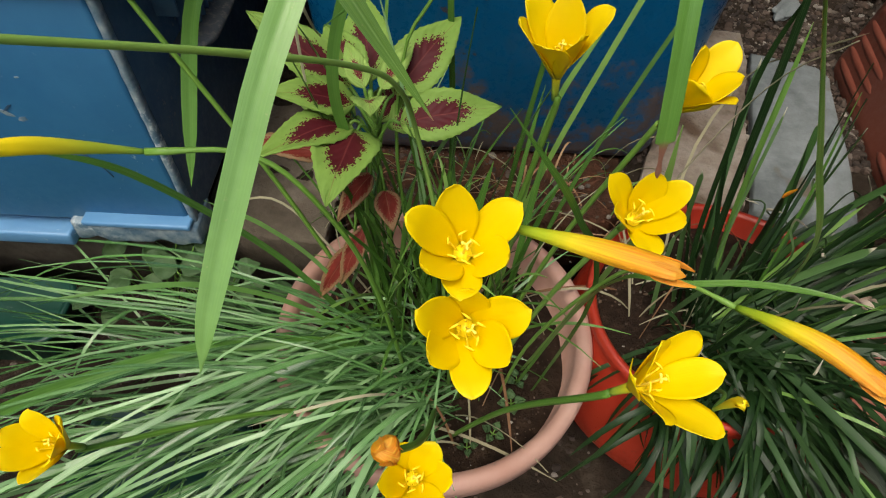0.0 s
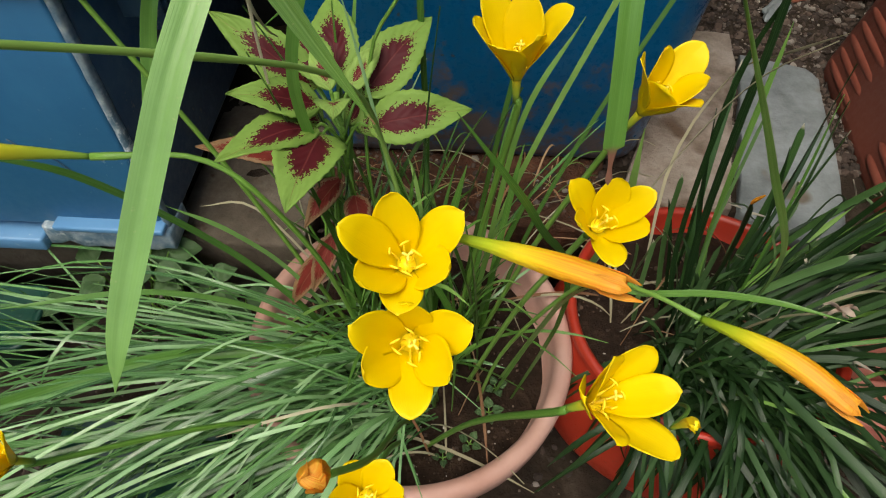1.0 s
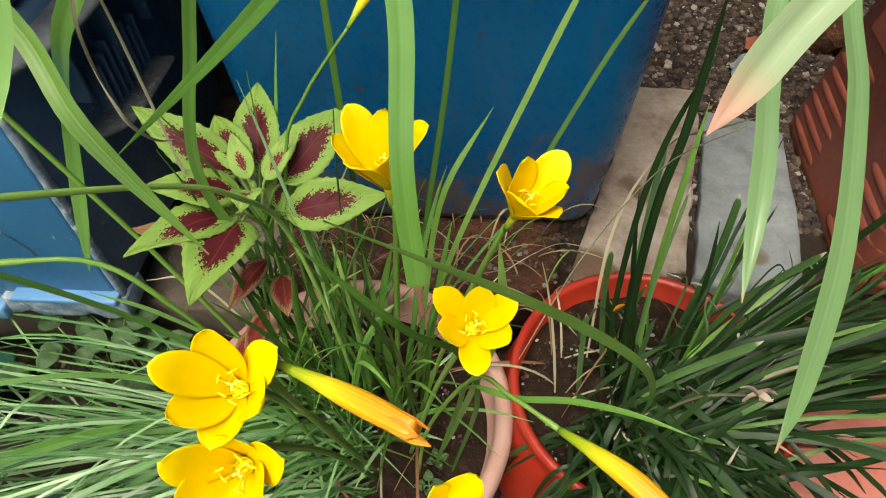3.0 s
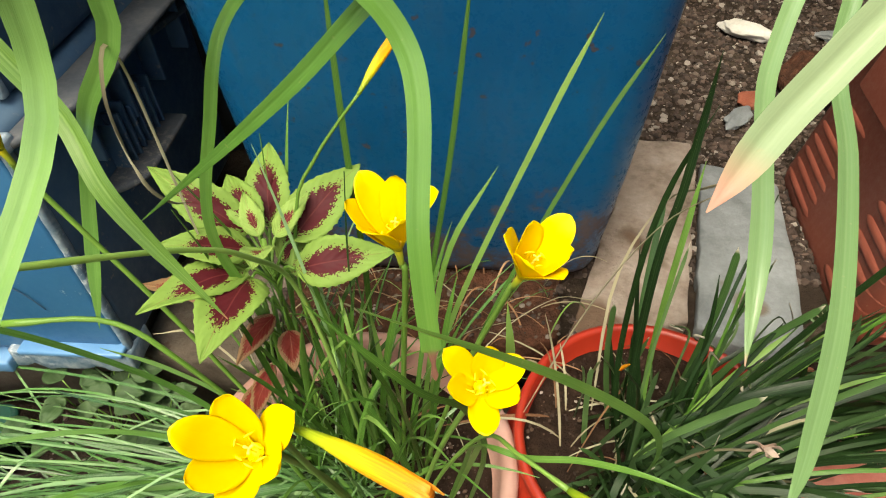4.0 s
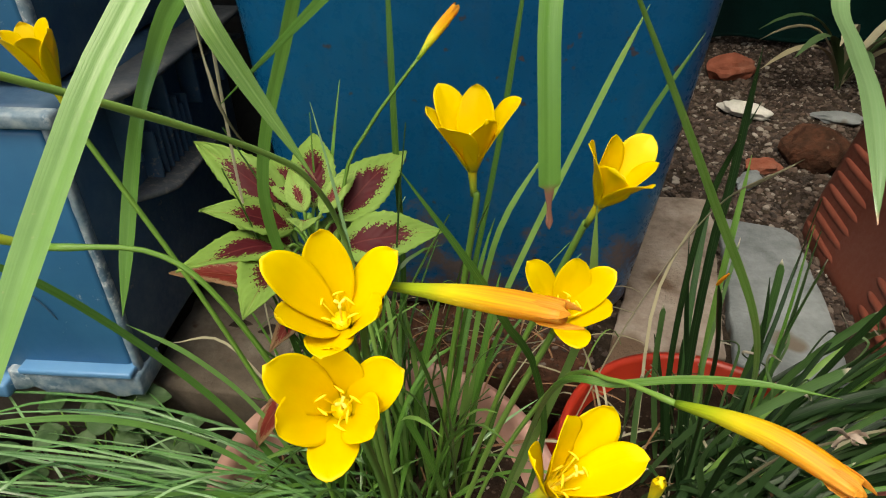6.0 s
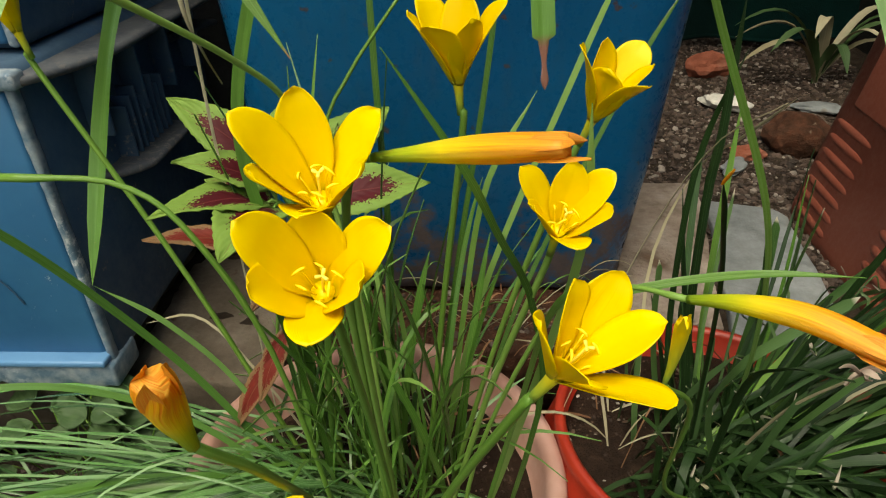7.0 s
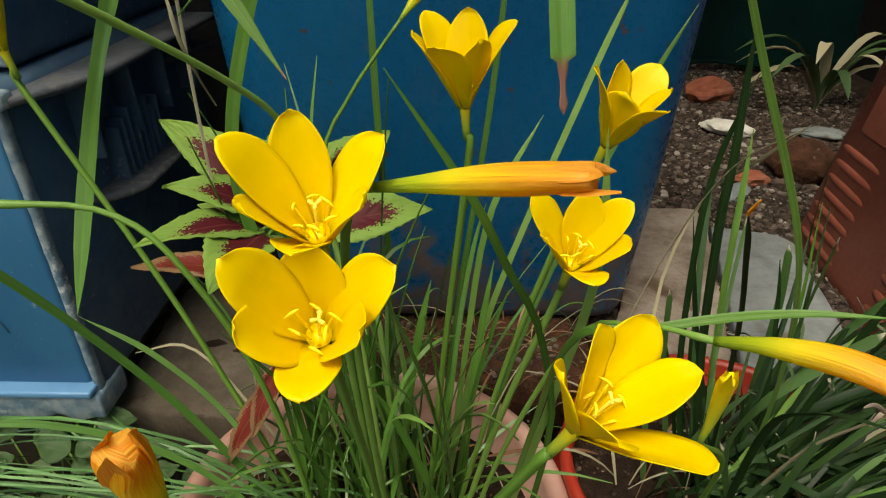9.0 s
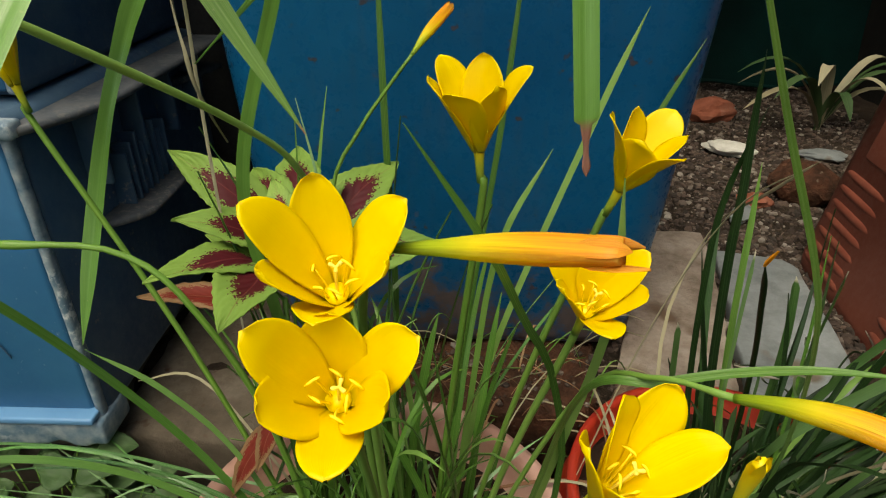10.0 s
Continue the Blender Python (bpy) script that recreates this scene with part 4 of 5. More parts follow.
grow_flower((0.0665, 0.205, 0.461), (-0.013, -0.416, 0.909), [(103, 0.0192, 0.0365), (36, 0.0252, 0.0306), (340, 0.0183, 0.0276), (268, 0.0215, 0.0254), (225, 0.0184, 0.0335), (162, 0.0207, 0.0385)], 0.0172, 1, root=(0.062, 0.312, 0.1))
grow_flower((0.069, 0.183, 0.441), (0.061, -0.591, 0.804), [(97, 0.0173, 0.0301), (28, 0.0235, 0.0326), (336, 0.0163, 0.035), (275, 0.0222, 0.0319), (207, 0.0174, 0.034), (158, 0.0216, 0.0371)], 0.0178, 2, root=(0.072, 0.3, 0.1))
grow_flower((0.1565, 0.271, 0.411), (0.073, -0.414, 0.907), [(82, 0.0163, 0.0336), (27, 0.0206, 0.0342), (337, 0.0185, 0.0308), (272, 0.0249, 0.0278), (205, 0.018, 0.030), (143, 0.0246, 0.0300)], 0.0165, 3, root=(0.1, 0.325, 0.1))
grow_flower((0.177, 0.319, 0.449), (0.277, -0.205, 0.939), [(135, 0.0120, 0.0376), (55, 0.0218, 0.0362), (342, 0.0136, 0.0363), (302, 0.0190, 0.0315), (240, 0.0150, 0.0325), (184, 0.0210, 0.0345)], 0.0205, 4, root=(0.105, 0.365, 0.1))
grow_flower((0.1108, 0.319, 0.467), (-0.08, -0.061, 0.989), [(72, 0.0124, 0.0407), (12, 0.0245, 0.0350), (310, 0.0145, 0.0330), (242, 0.0200, 0.0330), (187, 0.0205, 0.0360), (134, 0.0215, 0.0395)], 0.0190, 5, root=(0.085, 0.372, 0.1))
grow_flower((0.1425, 0.170, 0.420), (0.417, -0.205, 0.885), [(83, 0.0169, 0.0363), (2, 0.0145, 0.0360), (310, 0.0278, 0.0298), (250, 0.0190, 0.0250), (191, 0.0220, 0.0262), (140, 0.0148, 0.0316)], 0.0170, 6, root=(0.065, 0.262, 0.1))
grow_flower((0.047, 0.15, 0.34), (0.1, -0.3, 0.9), even_petals(0.0185, 0.033, 10, 7), 0.0172, 7, root=(0.045, 0.268, 0.1))
grow_flower((-0.154, 0.165, 0.313), (-0.1, -0.3, 0.9), even_petals(0.0185, 0.033, 40, 8), 0.0172, 8, root=(0.01, 0.29, 0.1))
grow_flower((-0.138, 0.38, 0.478), (-0.12, -0.1, 1.0), even_petals(0.0140, 0.039, 0, 9), 0.0172, 9, root=(-0.005, 0.365, 0.1))

# buds with their stems
lily_bud(lily, [(0.084, 0.208, 0.478), (0.102, 0.1985, 0.4838), (0.121, 0.188, 0.4895), (0.140, 0.177, 0.4950)])
lily_stem(lily, [(0.074, 0.305, 0.10), (0.070, 0.26, 0.28), (0.070, 0.222, 0.43), (0.076, 0.212, 0.472), (0.084, 0.208, 0.478)])
lily_bud(lily, [(0.199, 0.216, 0.416), (0.212, 0.203, 0.424), (0.228, 0.188, 0.429), (0.245, 0.170, 0.429)], 0.0049)
lily_stem(lily, [(0.110, 0.305, 0.10), (0.125, 0.29, 0.24), (0.158, 0.262, 0.375), (0.178, 0.235, 0.408), (0.199, 0.216, 0.416)], 0.0016, 0.0011, knee=0.97, swell=0.0007)
lily_bud(lily, [(0.072, 0.440, 0.483), (0.081, 0.458, 0.493), (0.094, 0.487, 0.504)], 0.0036)
lily_stem(lily, [(0.040, 0.372, 0.10), (0.014, 0.40, 0.30), (0.019, 0.423, 0.398), (0.038, 0.432, 0.437), (0.055, 0.437, 0.461), (0.072, 0.440, 0.483)], 0.0015, 0.0011)
lily_bud(lily, [(-0.104, 0.283, 0.434), (-0.118, 0.270, 0.448), (-0.134, 0.252, 0.466), (-0.146, 0.236, 0.478)], 0.0042, "closed pale yellow bud", BUD_FOOT)
lily_stem(lily, [(0.022, 0.318, 0.10), (0.005, 0.298, 0.30), (-0.022, 0.292, 0.392), (-0.055, 0.295, 0.424), (-0.104, 0.283, 0.434)], knee=0.97)
lily_bud(lily, [(0.0424, 0.132, 0.430), (0.0428, 0.128, 0.443), (0.0435, 0.124, 0.456), (0.0452, 0.121, 0.464)], 0.0051)
lily_stem(lily, [(0.050, 0.285, 0.10), (0.054, 0.22, 0.26), (0.053, 0.155, 0.385), (0.0424, 0.132, 0.430)])



def leaf(parent, path, width, material, **kw):
    v, f, u = ribbon(path, width, **kw)
    return mesh_part("leaf", v, f, u, material, parent)


class Bundle:
    """Many leaves joined into one mesh, for those too small and many to pick apart."""

    def __init__(self):
        self.verts, self.faces, self.uvs = [], [], []

    def add(self, path, width, **kw):
        v, f, u = ribbon(path, width, **kw)
        o = len(self.verts)
        self.verts += v
        self.uvs += u
        self.faces += [tuple(o + k for k in q) for q in f]

    def finish(self, parent, material):
        ob = mesh_part("leaf_mass", self.verts, self.faces, self.uvs, material, parent)
        ob["kind"] = "stuff"


# the low sheaf that falls over the pot's side
rng = random.Random(21)
rest = Bundle()
for i in range(205):
    base = PINK + Vector((rng.uniform(-0.06, 0.035), rng.uniform(-0.085, 0.015), 0.105))
    stray = rng.random() < 0.42
    ang = radians(rng.uniform(166, 272) if stray else max(172, rng.gauss(202, 22)))
    length = rng.uniform(0.24, 0.62) if rng.random() < 0.6 else rng.uniform(0.50, 0.72)
    reach = length * rng.uniform(0.84, 0.95)
    rise = rng.uniform(0.015, 0.11) if not stray else rng.uniform(0.03, 0.15)
    d = Vector((math.cos(ang), math.sin(ang), 0))
    side = Vector((-d.y, d.x, 0)) * rng.gauss(0, 0.034)
    end = base + d * reach + side
    end.z = rng.uniform(0.02, 0.15)
    m1 = base + d * reach * 0.22 + Vector((0, 0, rise * 1.2))
    m2 = base + d * reach * 0.62 + Vector((0, 0, rise * 0.8)) - side * 0.4
    w = rng.uniform(0.0014, 0.0036) if rng.random() < 0.88 else rng.uniform(0.0040, 0.0066)
    path, kw = bezier([base, m1, m2, end], 12), dict(fold=rng.uniform(0.2, 0.6), twist=rng.uniform(-0.9, 0.9))
    if i < 150:
        leaf(lily, path, w, LEAF_PALE, **kw)
    else:
        rest.add(path, w, **kw)
for i in range(95):
    base = PINK + Vector((rng.uniform(-0.30, 0.0), rng.uniform(-0.16, 0.03), rng.uniform(0.06, 0.12)))
    ang, reach = radians(rng.uniform(140, 300)), rng.uniform(0.10, 0.30)
    d = Vector((math.cos(ang), math.sin(ang), 0))
    rise = rng.uniform(0.0, 0.07)
    rest.add(bezier([base, base + d * reach * 0.5 + Vector((0, 0, rise * 1.5)), base + d * reach + Vector((0, 0, rise * rng.uniform(0.3, 1.2)))], 8), rng.uniform(0.0013, 0.0032), fold=rng.uniform(0.2, 0.6), twist=rng.uniform(-0.9, 0.9))
rest.finish(lily, LEAF_PALE)
rest = Bundle()
# upright and spreading leaves in the middle of the clump
for i in range(80):
    a0, r0 = rng.uniform(0, 6.28), 0.065 * math.sqrt(rng.random())
    base = PINK + Vector((-0.004 + r0 * math.cos(a0), 0.8 * r0 * math.sin(a0) + 0.012, 0.105))
    ang = rng.uniform(0, 6.28)
    tall = rng.uniform(0.06, 0.24) if i % 3 else rng.uniform(0.03, 0.09)
    out = rng.uniform(0.02, 0.12)
    top = base + Vector((math.cos(ang) * out * 0.5, math.sin(ang) * out * 0.5, tall))
    end = base + Vector((math.cos(ang) * out * 1.2, math.sin(ang) * out * 1.2, tall * rng.uniform(0.85, 1.12)))
    path, w, kw = bezier([base, base.lerp(top, 0.5) + Vector((0, 0, tall * 0.1)), top, end], 10), rng.uniform(0.0017, 0.0040), dict(fold=rng.uniform(0.15, 0.45), twist=rng.uniform(-1.1, 1.1))
    if i % 2:
        leaf(lily, path, w, LEAF_PALE if i % 3 == 0 else LEAF_MID, **kw)
    else:
        rest.add(path, w, **kw)
rest.finish(lily, LEAF_MID)
# broader blades that stand up among the flower stems
for i in range(20):
    a0, r0 = rng.uniform(0, 6.28), 0.06 * math.sqrt(rng.random())
    base = PINK + Vector((0.02 + r0 * math.cos(a0), 0.8 * r0 * math.sin(a0) + 0.015, 0.105))
    ang, tall, out = rng.uniform(-0.6, 3.6), rng.uniform(0.12, 0.26), rng.uniform(0.02, 0.10)
    d = Vector((math.cos(ang), math.sin(ang), 0))
    leaf(lily, bezier([base, base + d * out * 0.2 + Vector((0, 0, tall * 0.6)), base + d * out + Vector((0, 0, tall))], 10), rng.uniform(0.0045, 0.0070), LEAF_MID, fold=rng.uniform(0.2, 0.5), twist=rng.uniform(-0.6, 0.6))

# thin blades that rise round the coleus
for i in range(30):
    base = PINK + Vector((rng.uniform(-0.07, 0.06), rng.uniform(0.0, 0.085), 0.105))
    ang, tall, out = rng.uniform(0, 6.28), rng.uniform(0.16, 0.36), rng.uniform(0.02, 0.12)
    d = Vector((math.cos(ang), math.sin(ang) * 0.6 + 0.25, 0))
    leaf(lily, bezier([base, base + d * out * 0.2 + Vector((0, 0, tall * 0.6)), base + d * out + Vector((0, 0, tall))], 10), rng.uniform(0.0018, 0.0042), LEAF_PALE if i % 3 == 0 else LEAF_MID, fold=rng.uniform(0.2, 0.5), twist=rng.uniform(-0.7, 0.7))

# single long leaves that stand clear of the clump
def long_leaf(points, width):
    leaf(lily, spline(points, 16), width, LEAF_MID, fold=0.2, up=(0.2, -0.6, 0.6))


long_leaf([(0.14, 0.308, 0.1), (0.162, 0.3, 0.27), (0.15, 0.286, 0.36), (0.129, 0.262, 0.416), (0.113, 0.252, 0.454), (0.083, 0.25, 0.502)], 0.0042)
long_leaf([(0.1, 0.4, 0.1), (0.13, 0.44, 0.25), (0.2, 0.5, 0.42), (0.236, 0.525, 0.5)], 0.0050)
long_leaf([(0.12, 0.39, 0.1), (0.16, 0.44, 0.24), (0.24, 0.51, 0.4), (0.288, 0.545, 0.475)], 0.0042)
long_leaf([(0.09, 0.41, 0.1), (0.11, 0.44, 0.28), (0.13, 0.47, 0.42), (0.145, 0.5, 0.56)], 0.0044)
long_leaf([(0.05, 0.42, 0.1), (0.055, 0.45, 0.28), (0.05, 0.47, 0.42), (0.045, 0.5, 0.56)], 0.005)
long_leaf([(0.1, 0.38, 0.1), (0.115, 0.4, 0.26), (0.13, 0.42, 0.36), (0.165, 0.45, 0.42)], 0.0045)
long_leaf([(0.13, 0.33, 0.1), (0.16, 0.3, 0.3), (0.172, 0.285, 0.4), (0.168, 0.282, 0.47)], 0.0055)

# ---- second clump in the red pot ----
lily2 = empty("rain_lily")
tagged(lily2, "dense dark green grassy clump, deepened in colour as shade, leaning out of the red pot", "rain lily")
lily_bud(lily2, [(0.1721, 0.1582, 0.4279), (0.1715, 0.1548, 0.4404), (0.1698, 0.1502, 0.4539), (0.1676, 0.1457, 0.4618)], 0.0020, "slender yellow-green young bud", BUD_FOOT)
lily_stem(lily2, [(0.300, 0.330, 0.135), (0.226, 0.247, 0.263), (0.197, 0.187, 0.385), (0.1721, 0.1582, 0.4279)], 0.0013, 0.0009)
rest = Bundle()
for i in range(215):
    base = RED + Vector((rng.gauss(0.0, 0.028), rng.gauss(-0.035, 0.026), 0.135))
    kind = rng.random()
    if kind < 0.46:      # the long bundle that leans out over the tiles
        ang, reach, lift = radians(rng.gauss(19, 10)), rng.uniform(0.16, 0.38), rng.uniform(0.02, 0.10)
    elif kind < 0.80:    # blades falling to the front
        ang, reach, lift = radians(rng.gauss(-50, 18)), rng.uniform(0.14, 0.34), rng.uniform(0.0, 0.07)
    else:                # short ones on the near side of the pot
        ang, reach, lift = radians(rng.gauss(-100, 26)), rng.uniform(0.06, 0.16), rng.uniform(0.0, 0.06)
    d = Vector((math.cos(ang), math.sin(ang), 0))
    curl = Vector((-d.y, d.x, 0)) * rng.gauss(0, 0.022)
    end = base + d * reach + curl
    end.z = 0.135 + lift * rng.uniform(0.3, 1.5) - (0.05 if kind > 0.46 else 0.0) * rng.random()
    path = bezier([base, base + d * reach * 0.25 + Vector((0, 0, lift * 0.8 + 0.02)), base + d * reach * 0.66 + Vector((0, 0, lift * 1.1 + 0.012)) - curl * 0.25, end], 11)
    w, kw = (rng.uniform(0.0020, 0.0040) if rng.random() < 0.55 else rng.uniform(0.0045, 0.0080)), dict(fold=rng.uniform(0.15, 0.5), twist=rng.uniform(-0.9, 0.9), tip=rng.choice((0.06, 0.2, 0.4)))
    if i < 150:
        leaf(lily2, path, w, LEAF_DARK_SHADED if i % 16 else LEAF_MID, **kw)
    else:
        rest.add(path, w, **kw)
rest.finish(lily2, LEAF_DARK_SHADED)
for i in range(16):
    base = RED + Vector((rng.gauss(-0.03, 0.03), rng.gauss(0.0, 0.03), 0.135))
    ang, tall, out = radians(rng.gauss(80, 60)), rng.uniform(0.04, 0.12), rng.uniform(0.01, 0.06)
    d = Vector((math.cos(ang), math.sin(ang), 0))
    leaf(lily2, bezier([base, base + d * out * 0.3 + Vector((0, 0, tall * 0.6)), base + d * out + Vector((0, 0, tall))], 10), rng.uniform(0.0028, 0.0055), LEAF_DARK_SHADED, fold=rng.uniform(0.15, 0.45), twist=rng.uniform(-0.8, 0.8), tip=rng.choice((0.05, 0.3)))


# ---- coleus in the pink pot ----
def coleus_leaf(parent, base, tip, normal, width, material, curl=0.25, seed=0):
    """A broad toothed leaf with a sunk midrib, drooping a little to its point."""
    base, tip, nrm = Vector(base), Vector(tip), Vector(normal)
    ax = tip - base
    length = ax.length
    t = ax.normalized()
    nrm = (nrm - t * nrm.dot(t)).normalized()
    s = t.cross(nrm)
    ns, nw = 39, 10
    verts, uvs, faces = [], [], []
    for i in range(ns + 1):
        v = i / ns
        prof = (math.sin(math.pi * v ** 0.72) ** 0.85) * (1 - 0.25 * v) if 0 < v < 1 else 0
        prof = max(prof, 0.015)
        tooth = 1 + 0.075 * (abs(((v * 13) % 1.0) - 0.5) * 2 - 0.5)
        lift = nrm * (curl * length * (math.sin(math.pi * v) * 0.35))
        for k in range(nw + 1):
            u = k / nw * 2 - 1
            w = width * 0.5 * prof * (tooth if abs(u) > 0.9 else 1)
            z = width * 0.10 * (abs(u) ** 1.4) * prof - 0.0005 * math.cos(v * 42 - abs(u) * 17) * prof * (0.2 + abs(u)) + 0.0028 * noise.noise(Vector((v * 3, u * 2, seed)))
            verts.append(base + t * length * v + s * u * w + nrm * z + lift)
            uvs.append((k / nw, v))
    top = len(verts)
    for j in range(top):
        verts.append(verts[j] - nrm * 0.0007)
        uvs.append(uvs[j])
    for i in range(ns):
        for k in range(nw):
            a = i * (nw + 1) + k
            q = (a, a + 1, a + nw + 2, a + nw + 1)
            faces += [q, tuple(top + x for x in q[::-1])]
    edge = [k for k in range(nw + 1)] + [i * (nw + 1) + nw for i in range(1, ns + 1)] + [ns * (nw + 1) + k for k in range(nw - 1, -1, -1)] + [i * (nw + 1) for i in range(ns - 1, 0, -1)]
    for a, b in zip(edge, edge[1:] + edge[:1]):
        faces.append((b, a, top + a, top + b))
    return mesh_part("leaf", verts, faces, uvs, material, parent)


coleus = empty("coleus")
tagged(coleus, "coleus with lime-edged burgundy leaves growing in the pink pot", "coleus")
CROWN = Vector((-0.004, 0.402, 0.372))
def add_coleus_leaf(foot, tip, normal, width, age, seed):
    tip = Vector(foot).lerp(Vector(tip), 0.93)
    coleus_leaf(coleus, foot, tip, normal, width * 0.9, (COLEUS_YOUNG, COLEUS, COLEUS_OLD)[age], seed=seed * 1.7)
    stalk = spline([(CROWN.x * 0.5 + 0.002, 0.396, Vector(foot).z - 0.02), Vector(foot).lerp(CROWN, 0.35) - Vector((0, 0, 0.004)), foot], 6)
    v, f, u = tube(stalk, 0.0013, 6)
    mesh_part("leaf_stalk", v, f, u, STEM_GREEN, coleus)


add_coleus_leaf((-0.012, 0.385, 0.362), (-0.02, 0.297, 0.374), (0.05, -0.25, 1), 0.056, age=1, seed=0)
add_coleus_leaf((-0.018, 0.392, 0.362), (-0.072, 0.326, 0.386), (-0.2, -0.5, 0.9), 0.04, age=1, seed=1)
add_coleus_leaf((-0.016, 0.405, 0.37), (-0.074, 0.379, 0.4), (-0.15, -0.5, 0.9), 0.036, age=1, seed=2)
add_coleus_leaf((-0.02, 0.418, 0.375), (-0.098, 0.442, 0.422), (-0.15, -0.55, 0.9), 0.042, age=1, seed=3)
add_coleus_leaf((-0.006, 0.425, 0.375), (-0.02, 0.5, 0.405), (0, -0.5, 0.9), 0.045, age=1, seed=4)
add_coleus_leaf((0.012, 0.415, 0.372), (0.062, 0.478, 0.402), (0.1, -0.5, 0.9), 0.05, age=1, seed=5)
add_coleus_leaf((0.018, 0.395, 0.362), (0.097, 0.412, 0.369), (0.1, -0.6, 0.9), 0.046, age=1, seed=6)
add_coleus_leaf((-0.004, 0.398, 0.38), (0.004, 0.36, 0.398), (0.1, -0.3, 1), 0.03, age=0, seed=7)
add_coleus_leaf((0.004, 0.408, 0.382), (0.028, 0.44, 0.402), (0.1, -0.3, 1), 0.022, age=0, seed=8)
add_coleus_leaf((-0.008, 0.408, 0.382), (-0.024, 0.436, 0.404), (-0.1, -0.3, 1), 0.022, age=0, seed=9)
add_coleus_leaf((-0.03, 0.395, 0.325), (-0.128, 0.408, 0.322), (-0.1, -0.3, 1), 0.028, age=2, seed=10)
add_coleus_leaf((-0.006, 0.388, 0.315), (-0.03, 0.346, 0.3), (0, -0.3, 1), 0.024, age=2, seed=11)
add_coleus_leaf((0.004, 0.385, 0.3), (0.014, 0.352, 0.286), (0.1, -0.4, 1), 0.026, age=2, seed=12)
add_coleus_leaf((-0.012, 0.372, 0.27), (-0.036, 0.345, 0.215), (-0.2, -0.8, 0.5), 0.022, age=2, seed=13)
add_coleus_leaf((-0.024, 0.372, 0.245), (-0.062, 0.352, 0.18), (-0.3, -0.8, 0.4), 0.022, age=2, seed=14)
add_coleus_leaf((0.01, 0.402, 0.35), (0.056, 0.44, 0.352), (0.2, -0.3, 1), 0.04, age=1, seed=15)
add_coleus_leaf((-0.018, 0.41, 0.35), (-0.078, 0.43, 0.362), (-0.2, -0.2, 1), 0.036, age=1, seed=16)
add_coleus_leaf((0.0, 0.415, 0.345), (0.02, 0.47, 0.35), (0, -0.4, 1), 0.036, age=1, seed=17)
add_coleus_leaf((-0.01, 0.415, 0.384), (-0.045, 0.458, 0.402), (-0.1, -0.4, 1), 0.034, age=1, seed=18)
for pts in ([(0.010, 0.385, 0.10), (0.004, 0.392, 0.22), (-0.002, 0.400, 0.32), (-0.003, 0.403, 0.384)], [(-0.006, 0.372, 0.10), (-0.012, 0.380, 0.2), (-0.012, 0.392, 0.335)]):
    v, f, u = tube(spline(pts, 14), [0.0036 - 0.0016 * i / 14 for i in range(15)], 8, 0.9)
    mesh_part("stem", v, f, u, STEM_GREEN, coleus)


# ---- long strap leaves that rise out of the clumps and arch over towards the camera, tips hanging ----
def build_side_plant(at, label, leaves):
    """A potted strap-leaved plant beside the path, whose long leaves reach over it and hang down."""
    build_pot("flower_pot", "plain terracotta pot of a strap-leaved plant", Vector(at), [(0, 0.004), (0.09, 0.002), (0.095, 0.0), (0.13, 0.20), (0.14, 0.202), (0.142, 0.225), (0.132, 0.226), (0.122, 0.17), (0, 0.165)], TERRACOTTA, 0.124, 0.20, 14)
    p = empty("strap_leaf_plant")
    tagged(p, label, "plant")
    for pts, w, dry in leaves:
        leaf(p, spline([Vector(at) + Vector((0, 0, 0.20))] + pts, 48), w, (LEAF_STRAP, LEAF_FADED, LEAF_STRAP, LEAF_DRY_POINT)[dry], fold=0.35, up=(0.1, -0.8, 0.5), tip=(0.2, 0.10, 0.06, 0.16)[dry], taper=0.05, across=6)


build_side_plant((0.66, 0.03, 0.0), "potted plant whose strap leaves hang in from one side", [
    ([(0.63, 0.12, 0.50), (0.50, 0.22, 0.66), (0.36, 0.27, 0.68), (0.285, 0.27, 0.645), (0.243, 0.25, 0.606), (0.221, 0.234, 0.574)], 0.0125, 1),
    ([(0.62, 0.14, 0.52), (0.44, 0.26, 0.74), (0.24, 0.275, 0.72), (0.14, 0.272, 0.64), (0.084, 0.272, 0.586), (0.002, 0.286, 0.512)], 0.0062, 0),
])
build_side_plant((-0.62, 0.02, 0.0), "potted plant whose strap leaves reach over the low sheaf", [
    ([(-0.58, 0.08, 0.50), (-0.42, 0.16, 0.70), (-0.18, 0.225, 0.74), (0.01, 0.235, 0.68), (0.025, 0.246, 0.608), (0.003, 0.195, 0.548), (-0.014, 0.155, 0.498), (-0.020, 0.140, 0.475)], 0.0098, 0),
    ([(-0.58, 0.10, 0.50), (-0.46, 0.22, 0.70), (-0.24, 0.32, 0.76), (-0.07, 0.355, 0.68), (-0.024, 0.364, 0.58), (-0.060, 0.367, 0.515), (-0.118, 0.41, 0.430), (-0.147, 0.375, 0.305)], 0.0115, 2),
    ([(-0.58, 0.06, 0.48), (-0.44, 0.16, 0.66), (-0.24, 0.24, 0.70), (-0.06, 0.28, 0.64), (-0.006, 0.278, 0.585), (0.018, 0.257, 0.550), (0.052, 0.243, 0.500)], 0.0085, 3),
])
planter_plant = empty("strap_leaf_plant")
tagged(planter_plant, "strap-leaved plant in the planter, long leaves coloured pale as sky sheen, bending over", "plant")
